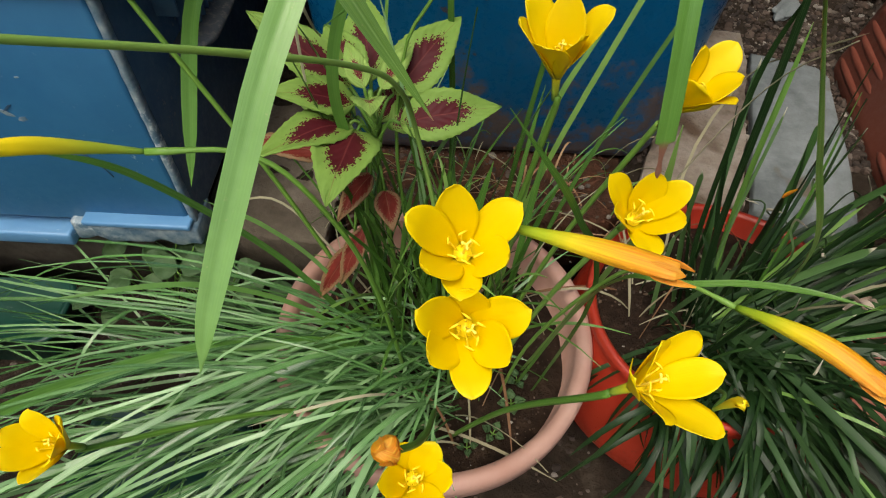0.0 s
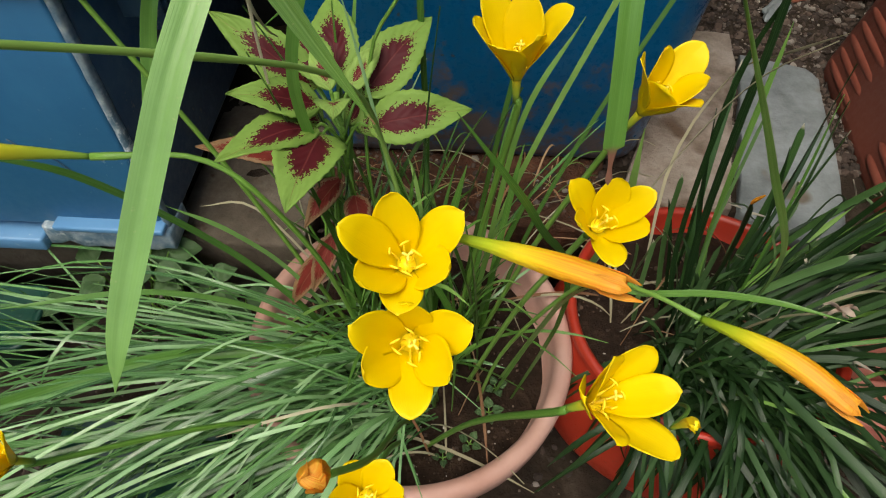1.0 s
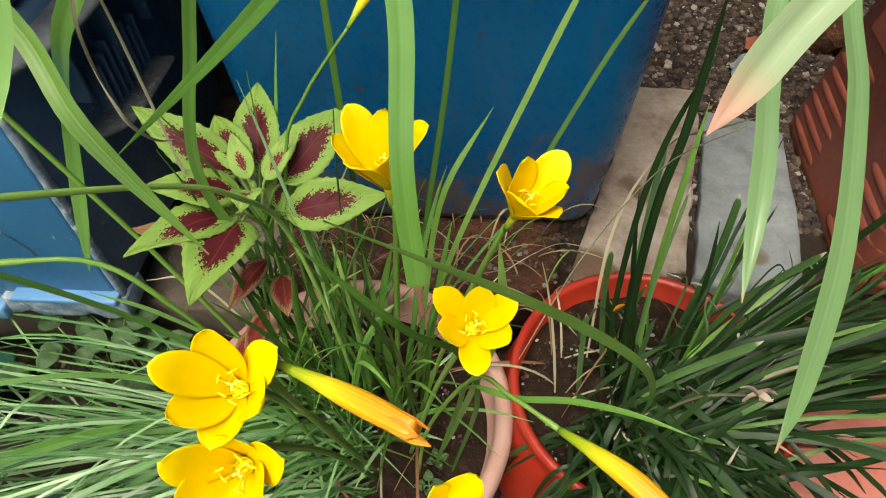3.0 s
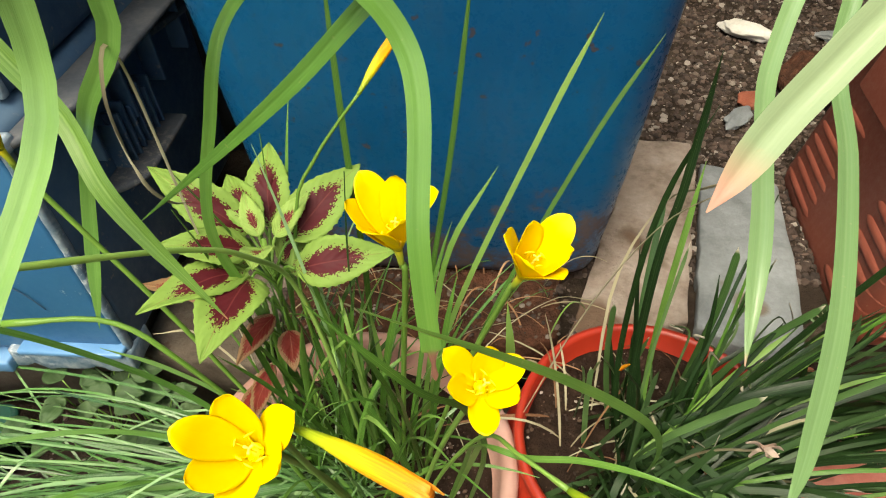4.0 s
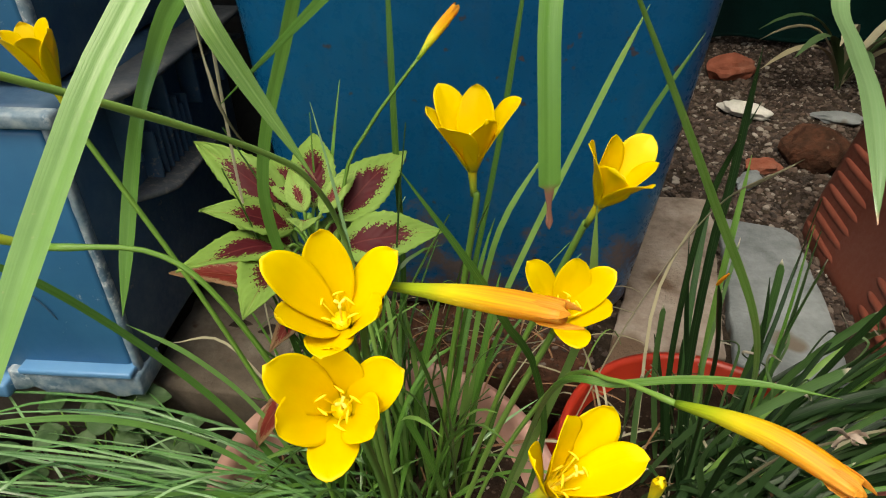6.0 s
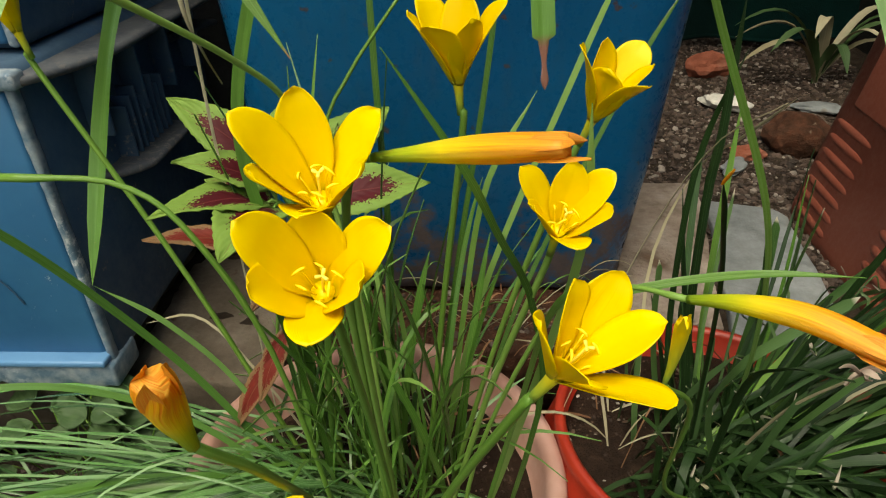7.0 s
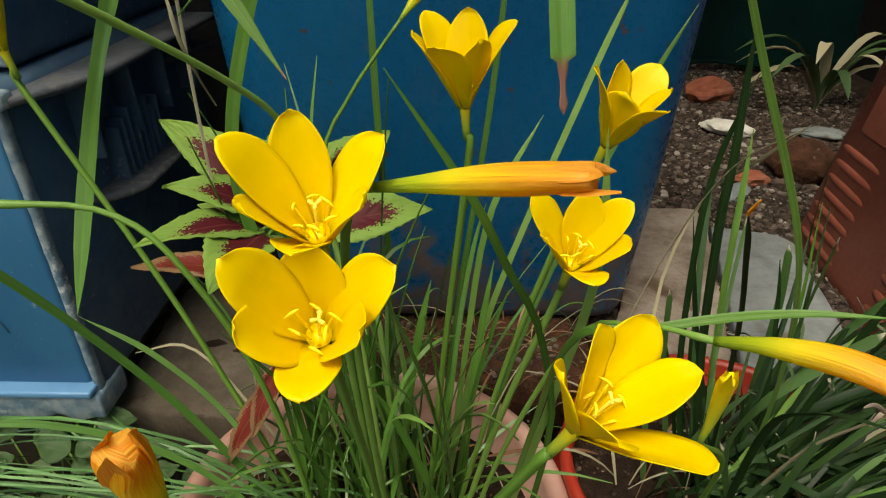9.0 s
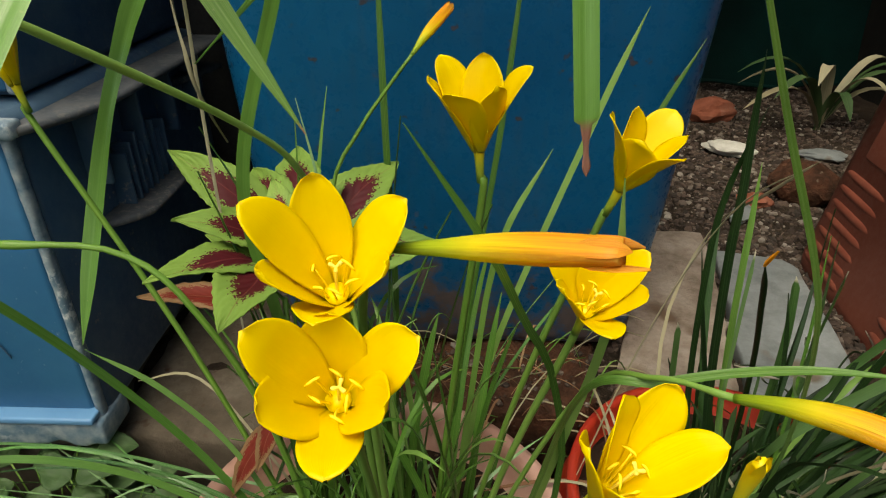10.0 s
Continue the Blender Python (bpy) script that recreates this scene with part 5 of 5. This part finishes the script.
for pts, w in (([(0.62, 0.60, 0.46), (0.53, 0.585, 0.62), (0.41, 0.52, 0.64), (0.335, 0.455, 0.585), (0.297, 0.389, 0.540), (0.278, 0.326, 0.530), (0.269, 0.288, 0.523), (0.262, 0.258, 0.511), (0.258, 0.235, 0.494)], 0.0100),
               ([(0.63, 0.57, 0.46), (0.55, 0.56, 0.63), (0.44, 0.51, 0.66), (0.36, 0.45, 0.605), (0.325, 0.388, 0.552), (0.312, 0.320, 0.530), (0.290, 0.250, 0.515), (0.262, 0.195, 0.512), (0.247, 0.170, 0.510)], 0.0095)):
    leaf(planter_plant, spline(pts, 60), w, LEAF_SKY_SHEEN, fold=0.3, up=(0.1, -0.5, 0.8), tip=0.22, taper=0.05, across=6)
def overhead_leaf(clump, points, width, material=LEAF_STRAP, tip=0.3, shrivel=0.0, steps=90):
    leaf(clump, spline(points, steps), width, material, fold=0.3, up=(0.1, -0.75, 0.6), tip=tip, taper=0.05, across=6, shrivel=shrivel)


overhead_leaf(lily, [(0.0, 0.4, 0.1), (-0.015, 0.39, 0.3), (-0.020, 0.372, 0.42), (0.012, 0.360, 0.52), (0.045, 0.332, 0.582), (0.1, 0.272, 0.632), (0.131, 0.262, 0.608), (0.134, 0.234, 0.554), (0.139, 0.221, 0.496)], 0.0076, LEAF_BROWN_TIP, 0.008, 0.033, 320)
overhead_leaf(lily2, [(0.3, 0.345, 0.13), (0.287, 0.312, 0.241), (0.267, 0.278, 0.340), (0.235, 0.243, 0.433), (0.184, 0.208, 0.521), (0.131, 0.166, 0.607)], 0.0042, LEAF_MID)
overhead_leaf(lily, [(0.125, 0.315, 0.1), (0.148, 0.29, 0.28), (0.156, 0.252, 0.385), (0.18, 0.237, 0.404), (0.206, 0.232, 0.414), (0.231, 0.222, 0.424), (0.256, 0.208, 0.432)], 0.0036, LEAF_MID)
overhead_leaf(lily, [(-0.01, 0.35, 0.1), (-0.06, 0.355, 0.2), (-0.099, 0.347, 0.28), (-0.141, 0.312, 0.385), (-0.175, 0.285, 0.43)], 0.0055)
overhead_leaf(lily, [(0.0, 0.33, 0.1), (-0.06, 0.325, 0.21), (-0.13, 0.3, 0.28), (-0.22, 0.26, 0.31)], 0.0045)
overhead_leaf(lily, [(-0.01, 0.36, 0.1), (-0.05, 0.36, 0.22), (-0.085, 0.35, 0.29), (-0.12, 0.34, 0.33)], 0.0038)
overhead_leaf(lily, [(0.005, 0.325, 0.1), (-0.035, 0.318, 0.165), (-0.158, 0.296, 0.182), (-0.31, 0.252, 0.15), (-0.42, 0.225, 0.085)], 0.0125)
# a dry curled stalk by the coleus
leaf(lily, spline([(-0.045, 0.40, 0.10), (-0.046, 0.395, 0.40), (-0.034, 0.372, 0.545), (-0.024, 0.335, 0.545), (-0.019, 0.327, 0.505), (-0.018, 0.340, 0.476), (-0.022, 0.366, 0.452)], 40), 0.0022, LEAF_STRAW, fold=0.5, twist=2.0)
# dry grass and a few green blades on the bank before the bin
bank_grass = empty("dry_grass")
tagged(bank_grass, "sparse dry brown grass with green blades before the bin", "grass")
for i in range(64):
    base = Vector((rng.uniform(-0.07, 0.25), rng.uniform(0.49, 0.60), 0.130))
    if base.y < 0.512:
        base.z = 0.085
    ang = rng.uniform(0, 6.28)
    out, tall = rng.uniform(0.03, 0.14), rng.uniform(0.01, 0.07)
    d = Vector((math.cos(ang), math.sin(ang) * 0.6 - 0.2, 0))
    leaf(bank_grass, bezier([base, base + d * out * 0.4 + Vector((0, 0, tall * 1.4)), base + d * out + Vector((0, 0, tall * rng.uniform(0.2, 1.0)))], 8), rng.uniform(0.0010, 0.0024), (LEAF_DRY, LEAF_STRAW, LEAF_DRY, LEAF_MID)[i % 4], fold=0.3, twist=rng.uniform(-1, 1))
# a bare flower stalk bowed towards the crate
lily_stem(lily, [(0.06, 0.352, 0.10), (0.049, 0.35, 0.291), (0.034, 0.352, 0.394), (0.028, 0.319, 0.455), (0.012, 0.294, 0.486), (-0.022, 0.239, 0.531), (-0.062, 0.178, 0.577)], 0.0018, 0.0014, 90, knee=0.80, swell=0.0003)

# upright leaves of the second clump, some with cut pale ends
def upright_leaf(points, width, cut=False):
    leaf(lily2, spline(points, 18), width, LEAF_CUT if cut else LEAF_DARK_SHADED, fold=0.3, up=(0.3, -0.7, 0.5), tip=0.02 if cut else 0.3)


upright_leaf([(0.3, 0.375, 0.13), (0.288, 0.4, 0.24), (0.29, 0.43, 0.345), (0.311, 0.478, 0.375), (0.323, 0.513, 0.42), (0.328, 0.53, 0.47)], 0.0085)
upright_leaf([(0.295, 0.38, 0.13), (0.278, 0.405, 0.22), (0.282, 0.44, 0.32), (0.305, 0.49, 0.37), (0.335, 0.52, 0.43)], 0.006)
upright_leaf([(0.325, 0.39, 0.13), (0.35, 0.43, 0.19), (0.376, 0.474, 0.245), (0.39, 0.508, 0.288)], 0.009, cut=True)
upright_leaf([(0.335, 0.39, 0.13), (0.37, 0.42, 0.2), (0.405, 0.436, 0.243), (0.448, 0.447, 0.283)], 0.008, cut=True)
upright_leaf([(0.32, 0.345, 0.13), (0.272, 0.31, 0.25), (0.277, 0.303, 0.3), (0.308, 0.311, 0.322), (0.342, 0.317, 0.343)], 0.0072, cut=True)
upright_leaf([(0.33, 0.37, 0.13), (0.375, 0.385, 0.26), (0.425, 0.4, 0.36), (0.47, 0.415, 0.42)], 0.0075)
upright_leaf([(0.335, 0.36, 0.13), (0.41, 0.365, 0.24), (0.49, 0.38, 0.3), (0.55, 0.4, 0.33)], 0.007, cut=True)
upright_leaf([(0.285, 0.4, 0.13), (0.272, 0.425, 0.22), (0.268, 0.435, 0.29)], 0.006, cut=True)
upright_leaf([(0.26, 0.385, 0.13), (0.255, 0.395, 0.19), (0.252, 0.4, 0.245)], 0.006, cut=True)
upright_leaf([(0.33, 0.35, 0.13), (0.42, 0.335, 0.22), (0.5, 0.33, 0.25), (0.57, 0.325, 0.25)], 0.008)
upright_leaf([(0.34, 0.35, 0.13), (0.4, 0.315, 0.22), (0.47, 0.28, 0.25), (0.54, 0.25, 0.25)], 0.007)
upright_leaf([(0.31, 0.34, 0.13), (0.345, 0.285, 0.22), (0.39, 0.235, 0.26), (0.44, 0.19, 0.27)], 0.0065)
# tight bundles of broad blades that stand out of the pot
rb = random.Random(77)
for count, pts in ((6, [(0.325, 0.375, 0.135), (0.346, 0.402, 0.20), (0.366, 0.432, 0.262), (0.381, 0.460, 0.318), (0.398, 0.488, 0.372)]),
                   (4, [(0.296, 0.380, 0.135), (0.296, 0.412, 0.21), (0.301, 0.440, 0.275), (0.312, 0.475, 0.35), (0.324, 0.51, 0.43)]),
                   (13, [(0.318, 0.360, 0.135), (0.378, 0.395, 0.195), (0.440, 0.430, 0.225), (0.500, 0.462, 0.245)]),
                   (4, [(0.325, 0.352, 0.135), (0.40, 0.365, 0.195), (0.47, 0.382, 0.215), (0.54, 0.40, 0.215)])):
    for i in range(count):
        root, sway = Vector((rb.gauss(0, 0.012), rb.gauss(0, 0.012), 0)), Vector((rb.gauss(0, 0.026), rb.gauss(0, 0.018), rb.gauss(0, 0.018)))
        stop = rb.uniform(0.66, 1.0)
        path = spline([Vector(p) + root + sway * (k / (len(pts) - 1)) for k, p in enumerate(pts)], 20)
        path = path[:max(6, int(len(path) * stop))]
        cut = rb.random() < 0.3
        leaf(lily2, path, rb.uniform(0.0032, 0.0066), LEAF_CUT if cut else (LEAF_DARK_SHADED if i % 6 else LEAF_MID), fold=rb.uniform(0.2, 0.5), up=(0.3, -0.7, 0.5), twist=rb.uniform(-0.7, 0.7), tip=0.03 if cut else rb.choice((0.2, 0.35)))
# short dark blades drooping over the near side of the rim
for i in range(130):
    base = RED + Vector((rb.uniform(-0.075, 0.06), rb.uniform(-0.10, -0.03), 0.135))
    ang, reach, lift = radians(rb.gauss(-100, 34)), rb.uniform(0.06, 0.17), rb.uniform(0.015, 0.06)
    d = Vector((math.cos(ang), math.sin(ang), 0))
    leaf(lily2, bezier([base, base + d * reach * 0.4 + Vector((0, 0, lift * 1.5)), base + d * reach * 0.8 + Vector((0, 0, lift)), base + d * reach + Vector((rb.gauss(0, 0.02), 0, -rb.uniform(0.0, 0.06)))], 9), rb.uniform(0.0024, 0.0058), LEAF_DARK_SHADED, fold=rb.uniform(0.2, 0.5), twist=rb.uniform(-1, 1), tip=0.3)
# dead leaves and straws caught among the green ones
def straw(clump, points, width):
    leaf(clump, spline(points, 14), width, LEAF_STRAW, fold=0.3, twist=1.2)


straw(lily2, [(0.27, 0.42, 0.14), (0.285, 0.5, 0.24), (0.318, 0.528, 0.32), (0.336, 0.494, 0.368), (0.348, 0.456, 0.412)], 0.003)
straw(lily2, [(0.2, 0.4, 0.16), (0.241, 0.415, 0.3), (0.285, 0.43, 0.385), (0.337, 0.445, 0.413)], 0.0022)
straw(lily, [(0.1, 0.38, 0.1), (0.16, 0.43, 0.22), (0.22, 0.46, 0.26), (0.26, 0.47, 0.25)], 0.0018)
straw(lily, [(0.08, 0.4, 0.1), (0.13, 0.45, 0.2), (0.19, 0.475, 0.21)], 0.002)
straw(lily2, [(0.34, 0.36, 0.13), (0.42, 0.37, 0.22), (0.47, 0.375, 0.21), (0.49, 0.37, 0.18)], 0.004)
straw(lily2, [(0.35, 0.34, 0.13), (0.43, 0.32, 0.2), (0.47, 0.31, 0.19)], 0.004)
straw(lily2, [(0.3, 0.33, 0.13), (0.31, 0.28, 0.18), (0.32, 0.24, 0.15), (0.33, 0.22, 0.1)], 0.0045)
straw(lily, [(0.04, 0.3, 0.1), (0.0, 0.26, 0.19), (-0.05, 0.24, 0.2), (-0.1, 0.235, 0.17)], 0.0025)
straw(lily, [(0.02, 0.36, 0.1), (-0.05, 0.4, 0.19), (-0.1, 0.42, 0.24), (-0.15, 0.425, 0.23)], 0.0022)
for i in range(46):
    clump, at, z = (lily, PINK, 0.105) if i % 2 else (lily2, RED, 0.135)
    a0, r0 = rng.uniform(0, 6.28), 0.105 * math.sqrt(rng.random())
    base = at + Vector((r0 * math.cos(a0), r0 * math.sin(a0), z + 0.004))
    ang, ln = rng.uniform(0, 6.28), rng.uniform(0.05, 0.14)
    d = Vector((math.cos(ang), math.sin(ang), 0))
    leaf(clump, bezier([base, base + d * ln * 0.4 + Vector((0, 0, rng.uniform(0.02, 0.07))), base + d * ln + Vector((0, 0, rng.uniform(0.0, 0.03)))], 8), rng.uniform(0.0012, 0.003), LEAF_STRAW if i % 3 else LEAF_DRY, fold=0.3, twist=rng.uniform(-2, 2))


# a withered flower among the dark leaves
r3 = random.Random(5)
for i in range(7):
    at = Vector((0.353, 0.306, 0.292))
    a0 = i * 0.9 + r3.uniform(-0.3, 0.3)
    d = Vector((math.cos(a0), 0.6 * math.sin(a0), r3.uniform(-0.3, 0.5)))
    leaf(lily2, spline([at, at + d * 0.004 + Vector((0, 0, 0.002)), at + d * 0.008 + Vector((0, 0, r3.uniform(-0.004, 0.003))), at + d * 0.011 + Vector((r3.uniform(-0.003, 0.003), 0, -0.002))], 10), r3.uniform(0.0030, 0.0048), LEAF_WILTED, fold=0.7, twist=r3.uniform(-2, 2), tip=0.4)
lily_stem(lily2, [(0.325, 0.362, 0.135), (0.338, 0.335, 0.23), (0.353, 0.306, 0.292)], 0.0013, 0.0009, material=LEAF_STRAW)
# withered, twisted ends caught in the dark clump
for i in range(26):
    at = RED + Vector((rng.uniform(-0.05, 0.19), rng.uniform(-0.13, 0.10), rng.uniform(0.17, 0.25)))
    a0, ln = rng.uniform(0, 6.28), rng.uniform(0.012, 0.034)
    d, up = Vector((math.cos(a0), math.sin(a0), 0)), Vector((0, 0, rng.uniform(-0.4, 0.9)))
    pts = [RED + Vector(((at.x - RED.x) * 0.35, (at.y - RED.y) * 0.35, 0.135)), RED.lerp(at, 0.75) + Vector((0, 0, 0.02)), at, at + d * ln * 0.6 + up * ln * 0.5, at + d * ln * 0.7 + up * ln, at + d * ln * 0.2 + up * ln * 1.3]
    leaf(lily2, spline(pts, 34), rng.uniform(0.0014, 0.0030), LEAF_CURL, fold=0.5, twist=rng.uniform(-3, 3), tip=0.15)


# ---- background and litter ----
def build_net():
    verts, faces = [], []
    nx, nz = 46, 24
    for j in range(nz + 1):
        for i in range(nx + 1):
            x, t = 0.1 + 1.04 * i / nx, j / nz
            y = 1.78 + 0.05 * math.sin(x * 9) * t + 0.03 * noise.noise(Vector((x * 5, t * 3, 0)))
            # unseen upper part, added as an awning to shade the gravel and net
            lean = max(0.0, (t - 0.55) / 0.45)
            verts.append((x, y - 0.05 * (1 - t) ** 3 - 0.75 * lean ** 1.4, 0.135 + 0.03 * noise.noise(Vector((x * 7, 0, 0))) * (1 - t) + 1.35 * t - 0.12 * lean * lean))
    for j in range(nz):
        for i in range(nx):
            a = j * (nx + 1) + i
            faces.append((a, a + 1, a + nx + 2, a + nx + 1))
    n = len(verts)
    verts += [(x, y + 0.004, z) for x, y, z in verts]
    faces += [tuple(n + k for k in f[::-1]) for f in faces]
    net = empty("shade_net")
    tagged(net, "dark teal shade netting hung up at the back, its top added as an unseen awning", "netting")
    mesh_part("cloth", verts, faces, None, NET, net)
    v, f, u = tube([Vector(verts[i]) + Vector((0, -0.004, 0.004)) for i in range(nx + 1)], 0.006, 6)
    mesh_part("hem", v, f, u, NET, net, "rolled teal hem")


build_net()


# weeds with round leaves in the bed before the crate
def build_weed(at, count, seed, spread, tall):
    w = empty("weed")
    tagged(w, "low weed with round dull green leaves", "weed")
    r2 = random.Random(seed)
    for i in range(count):
        a, r = r2.uniform(0, 6.28), spread * math.sqrt(r2.random())
        top = Vector(at) + Vector((r * math.cos(a) * 1.5, r * math.sin(a), tall * r2.uniform(0.55, 1.0)))
        v, f, u = tube(bezier([Vector(at), Vector(at).lerp(top, 0.5) + Vector((0, 0, 0.01)), top], 5), 0.0008, 5)
        mesh_part("stalk", v, f, u, STEM_GREEN, w)
        d = Vector((math.cos(a), math.sin(a), r2.uniform(-0.3, 0.2))).normalized()
        size = r2.uniform(0.024, 0.036)
        coleus_leaf(w, top, top + d * size, (d.x * 0.3, d.y * 0.3 - 0.3, 1), size * 0.95, WEED, 0.15, seed + i)


WEED = leaf_material("weed_leaf", (0.035, 0.08, 0.025), (0.055, 0.115, 0.038), (0.09, 0.16, 0.06), 0.6)
build_weed((-0.275, 0.425, 0.0), 14, 3, 0.045, 0.135)
build_weed((-0.215, 0.415, 0.0), 14, 4, 0.040, 0.125)
build_weed((-0.165, 0.410, 0.0), 10, 5, 0.032, 0.105)

# red tiles beside the red pot
for k, (lo, hi) in enumerate((((0.485, 0.388, 0.0), (0.76, 0.445, 0.060)), ((0.468, 0.325, 0.0), (0.745, 0.378, 0.056)), ((0.512, 0.468, 0.0), (0.548, 0.53, 0.075)))):
    bm = box(bmesh.new(), lo, hi, 0.004, 3)
    t = part("tile" if k < 2 else "brick", bm, TILE_PINK if k < 2 else BRICK)
    tagged(t, ("pale pinkish-red clay tile lying beside the red pot" if k < 2 else "dull red brick end standing on the bare earth"), "tile" if k < 2 else "brick", group="clay tiles" if k < 2 else "")

# dark green plastic trays and scraps on the bed
def build_tray(lo, hi):
    t = empty("tray")
    tagged(t, "dark green plastic tray half under the leaves", "tray")
    (x0, y0, z0), (x1, y1, z1) = lo, hi
    cx, cy, hx, hy = (x0 + x1) / 2, (y0 + y1) / 2, (x1 - x0) / 2, (y1 - y0) / 2
    lv = [(rounded_rect(cx, cy, hx * f, hy * f, 0.015), z) for z, f in ((z0, 0.86), (z0 + 0.004, 0.9), (z1 - 0.006, 0.97), (z1 - 0.005, 1.0), (z1, 1.0), (z1, 0.93), (z0 + 0.006, 0.86))]
    part("body", loft(lv), GREEN_PLASTIC, t)


build_tray((-0.60, 0.355, 0.0), (-0.372, 0.436, 0.062))
build_tray((-0.30, 0.165, 0.0), (-0.135, 0.290, 0.050))
for at, yaw, size in (((-0.236, 0.130, 0.0), 20, 0.022), ((-0.19, 0.118, 0.0), -35, 0.018)):
    v, f, u = ribbon([Vector(at) + Vector((math.cos(radians(yaw)) * size * k, math.sin(radians(yaw)) * size * k, 0.006 + 0.004 * k * k)) for k in (0, 0.4, 0.8, 1.2)], size, 0.3, 0.0008, blunt=0.5)
    tagged(mesh_part("plastic_scrap", v, f, u, TEAL_PLASTIC), "small torn scrap of teal plastic on the earth", "scrap", group="teal plastic scraps")


# stones and rubble on the terrace
def build_stone(name, label, at, r, squash, seed, material, yaw=0):
    ob = part(name, rock(r, seed, squash, 3), material, smooth=False)
    ob.matrix_basis = pose(*at, 0, 0, yaw)
    tagged(ob, label, name.replace("_", " "))


build_stone("stone_chip", "flat white stone chip lying on the gravel", (0.645, 1.255, 0.130), 0.040, (1.25, 0.55, 0.35), 2.2, WHITE_STONE, -35)
build_stone("brick_fragment", "broken red brick on the gravel", (0.69, 1.49, 0.135), 0.045, (1.3, 0.8, 0.65), 5.2, BRICK, 15)
build_stone("earth_clod", "dark brown clod of earth beside the planter", (0.70, 1.06, 0.135), 0.060, (1.0, 0.9, 0.7), 7.4, EARTH, 40)
build_stone("stone", "reddish brown stone on the gravel", (0.60, 1.02, 0.123), 0.024, (1.2, 0.9, 0.5), 9.4, BRICK, 10)
build_stone("stone_chip", "greyish stone chip on the gravel", (0.56, 0.97, 0.122), 0.026, (1.4, 0.6, 0.35), 3.9, STONE_GREY, 50)
build_stone("stone_chip", "greyish stone chip on the gravel", (0.82, 1.24, 0.124), 0.032, (1.4, 0.7, 0.35), 6.9, STONE_GREY, -10)
build_stone("stone_chip", "pale stone chip beside the bin", (0.50, 1.36, 0.124), 0.030, (1.0, 0.7, 0.5), 8.8, WHITE_STONE, 30)

# a withered plant at the foot of the netting
dead = empty("withered_plant")
tagged(dead, "withered plant with drooping grey-green leaves before the netting", "plant")
for k in range(11):
    a = radians(150 + 24 * k)
    b = Vector((0.90, 1.42, TERRACE))
    top = b + Vector((math.cos(a) * 0.10, math.sin(a) * 0.05, 0.16 + 0.04 * math.sin(k * 2.1)))
    leaf(dead, bezier([b, b.lerp(top, 0.5) + Vector((0, 0, 0.05)), top, top + Vector((math.cos(a) * 0.10, math.sin(a) * 0.06, -0.07))], 10), 0.022, WEED if k % 2 else LEAF_STRAW, fold=0.3)

# cut stubs with pale dry ends in both pots
for i in range(34):
    clump, at, z = (lily2, RED, 0.135) if i % 3 else (lily, PINK, 0.105)
    a0, r0 = rng.uniform(0, 6.28), 0.08 * math.sqrt(rng.random())
    base = at + Vector((r0 * math.cos(a0) + (-0.025 if clump is lily2 else -0.02), r0 * math.sin(a0), z))
    ang, tall = rng.uniform(0, 6.28), rng.uniform(0.03, 0.11)
    d = Vector((math.cos(ang), math.sin(ang), 0)) * rng.uniform(0.01, 0.05)
    leaf(clump, bezier([base, base + d * 0.3 + Vector((0, 0, tall * 0.7)), base + d + Vector((0, 0, tall))], 8), rng.uniform(0.003, 0.0055), LEAF_CUT, fold=rng.uniform(0.2, 0.6), tip=0.02, twist=rng.uniform(-1, 1))
leaf(lily2, spline([(0.30, 0.34, 0.13), (0.27, 0.28, 0.30), (0.262, 0.24, 0.358), (0.275, 0.215, 0.375)], 16), 0.0045, LEAF_DARK_SHADED, fold=0.3)
# seedlings in the open soil of the pink pot
for x, y, size in ((0.105, 0.262, 0.012), (0.122, 0.292, 0.015), (0.082, 0.248, 0.010), (0.128, 0.316, 0.012)):
    sd = empty("seedling")
    tagged(sd, "tiny round-leaved seedling in the potting soil", "seedling", group="seedlings")
    c = Vector((x, y, 0.108))
    for q in range(4):
        a = 1.571 * q + x * 40
        d = Vector((math.cos(a), math.sin(a), 0.25))
        v, f, u = tube([c, c + Vector((0, 0, 0.006)), c + Vector((d.x * 0.003, d.y * 0.003, 0.010))], 0.0006, 5)
        mesh_part("stalk", v, f, u, STEM_GREEN, sd)
        top = c + Vector((d.x * 0.003, d.y * 0.003, 0.010))
        coleus_leaf(sd, top, top + d * size * 0.7, (0, -0.2, 1), size * 0.7, WEED, 0.15, x * 9 + q)

# a thin leaf that carries a shrivelled petal at its tip
leaf(lily2, spline([(0.295, 0.36, 0.13), (0.262, 0.315, 0.33), (0.237, 0.283, 0.41), (0.225, 0.268, 0.440)], 18), 0.0028, LEAF_DARK_SHADED, fold=0.4)

v, f, u = ribbon(bezier([(0.2245, 0.2675, 0.439), (0.2262, 0.2665, 0.443), (0.2275, 0.266, 0.4470)], 6), 0.0028, 0.7, 0.0005, tip=0.6)
mesh_part("withered_petal", v, f, [(x, 0.9) for x, _ in u], BUD, lily2, "shrivelled orange-yellow petal")
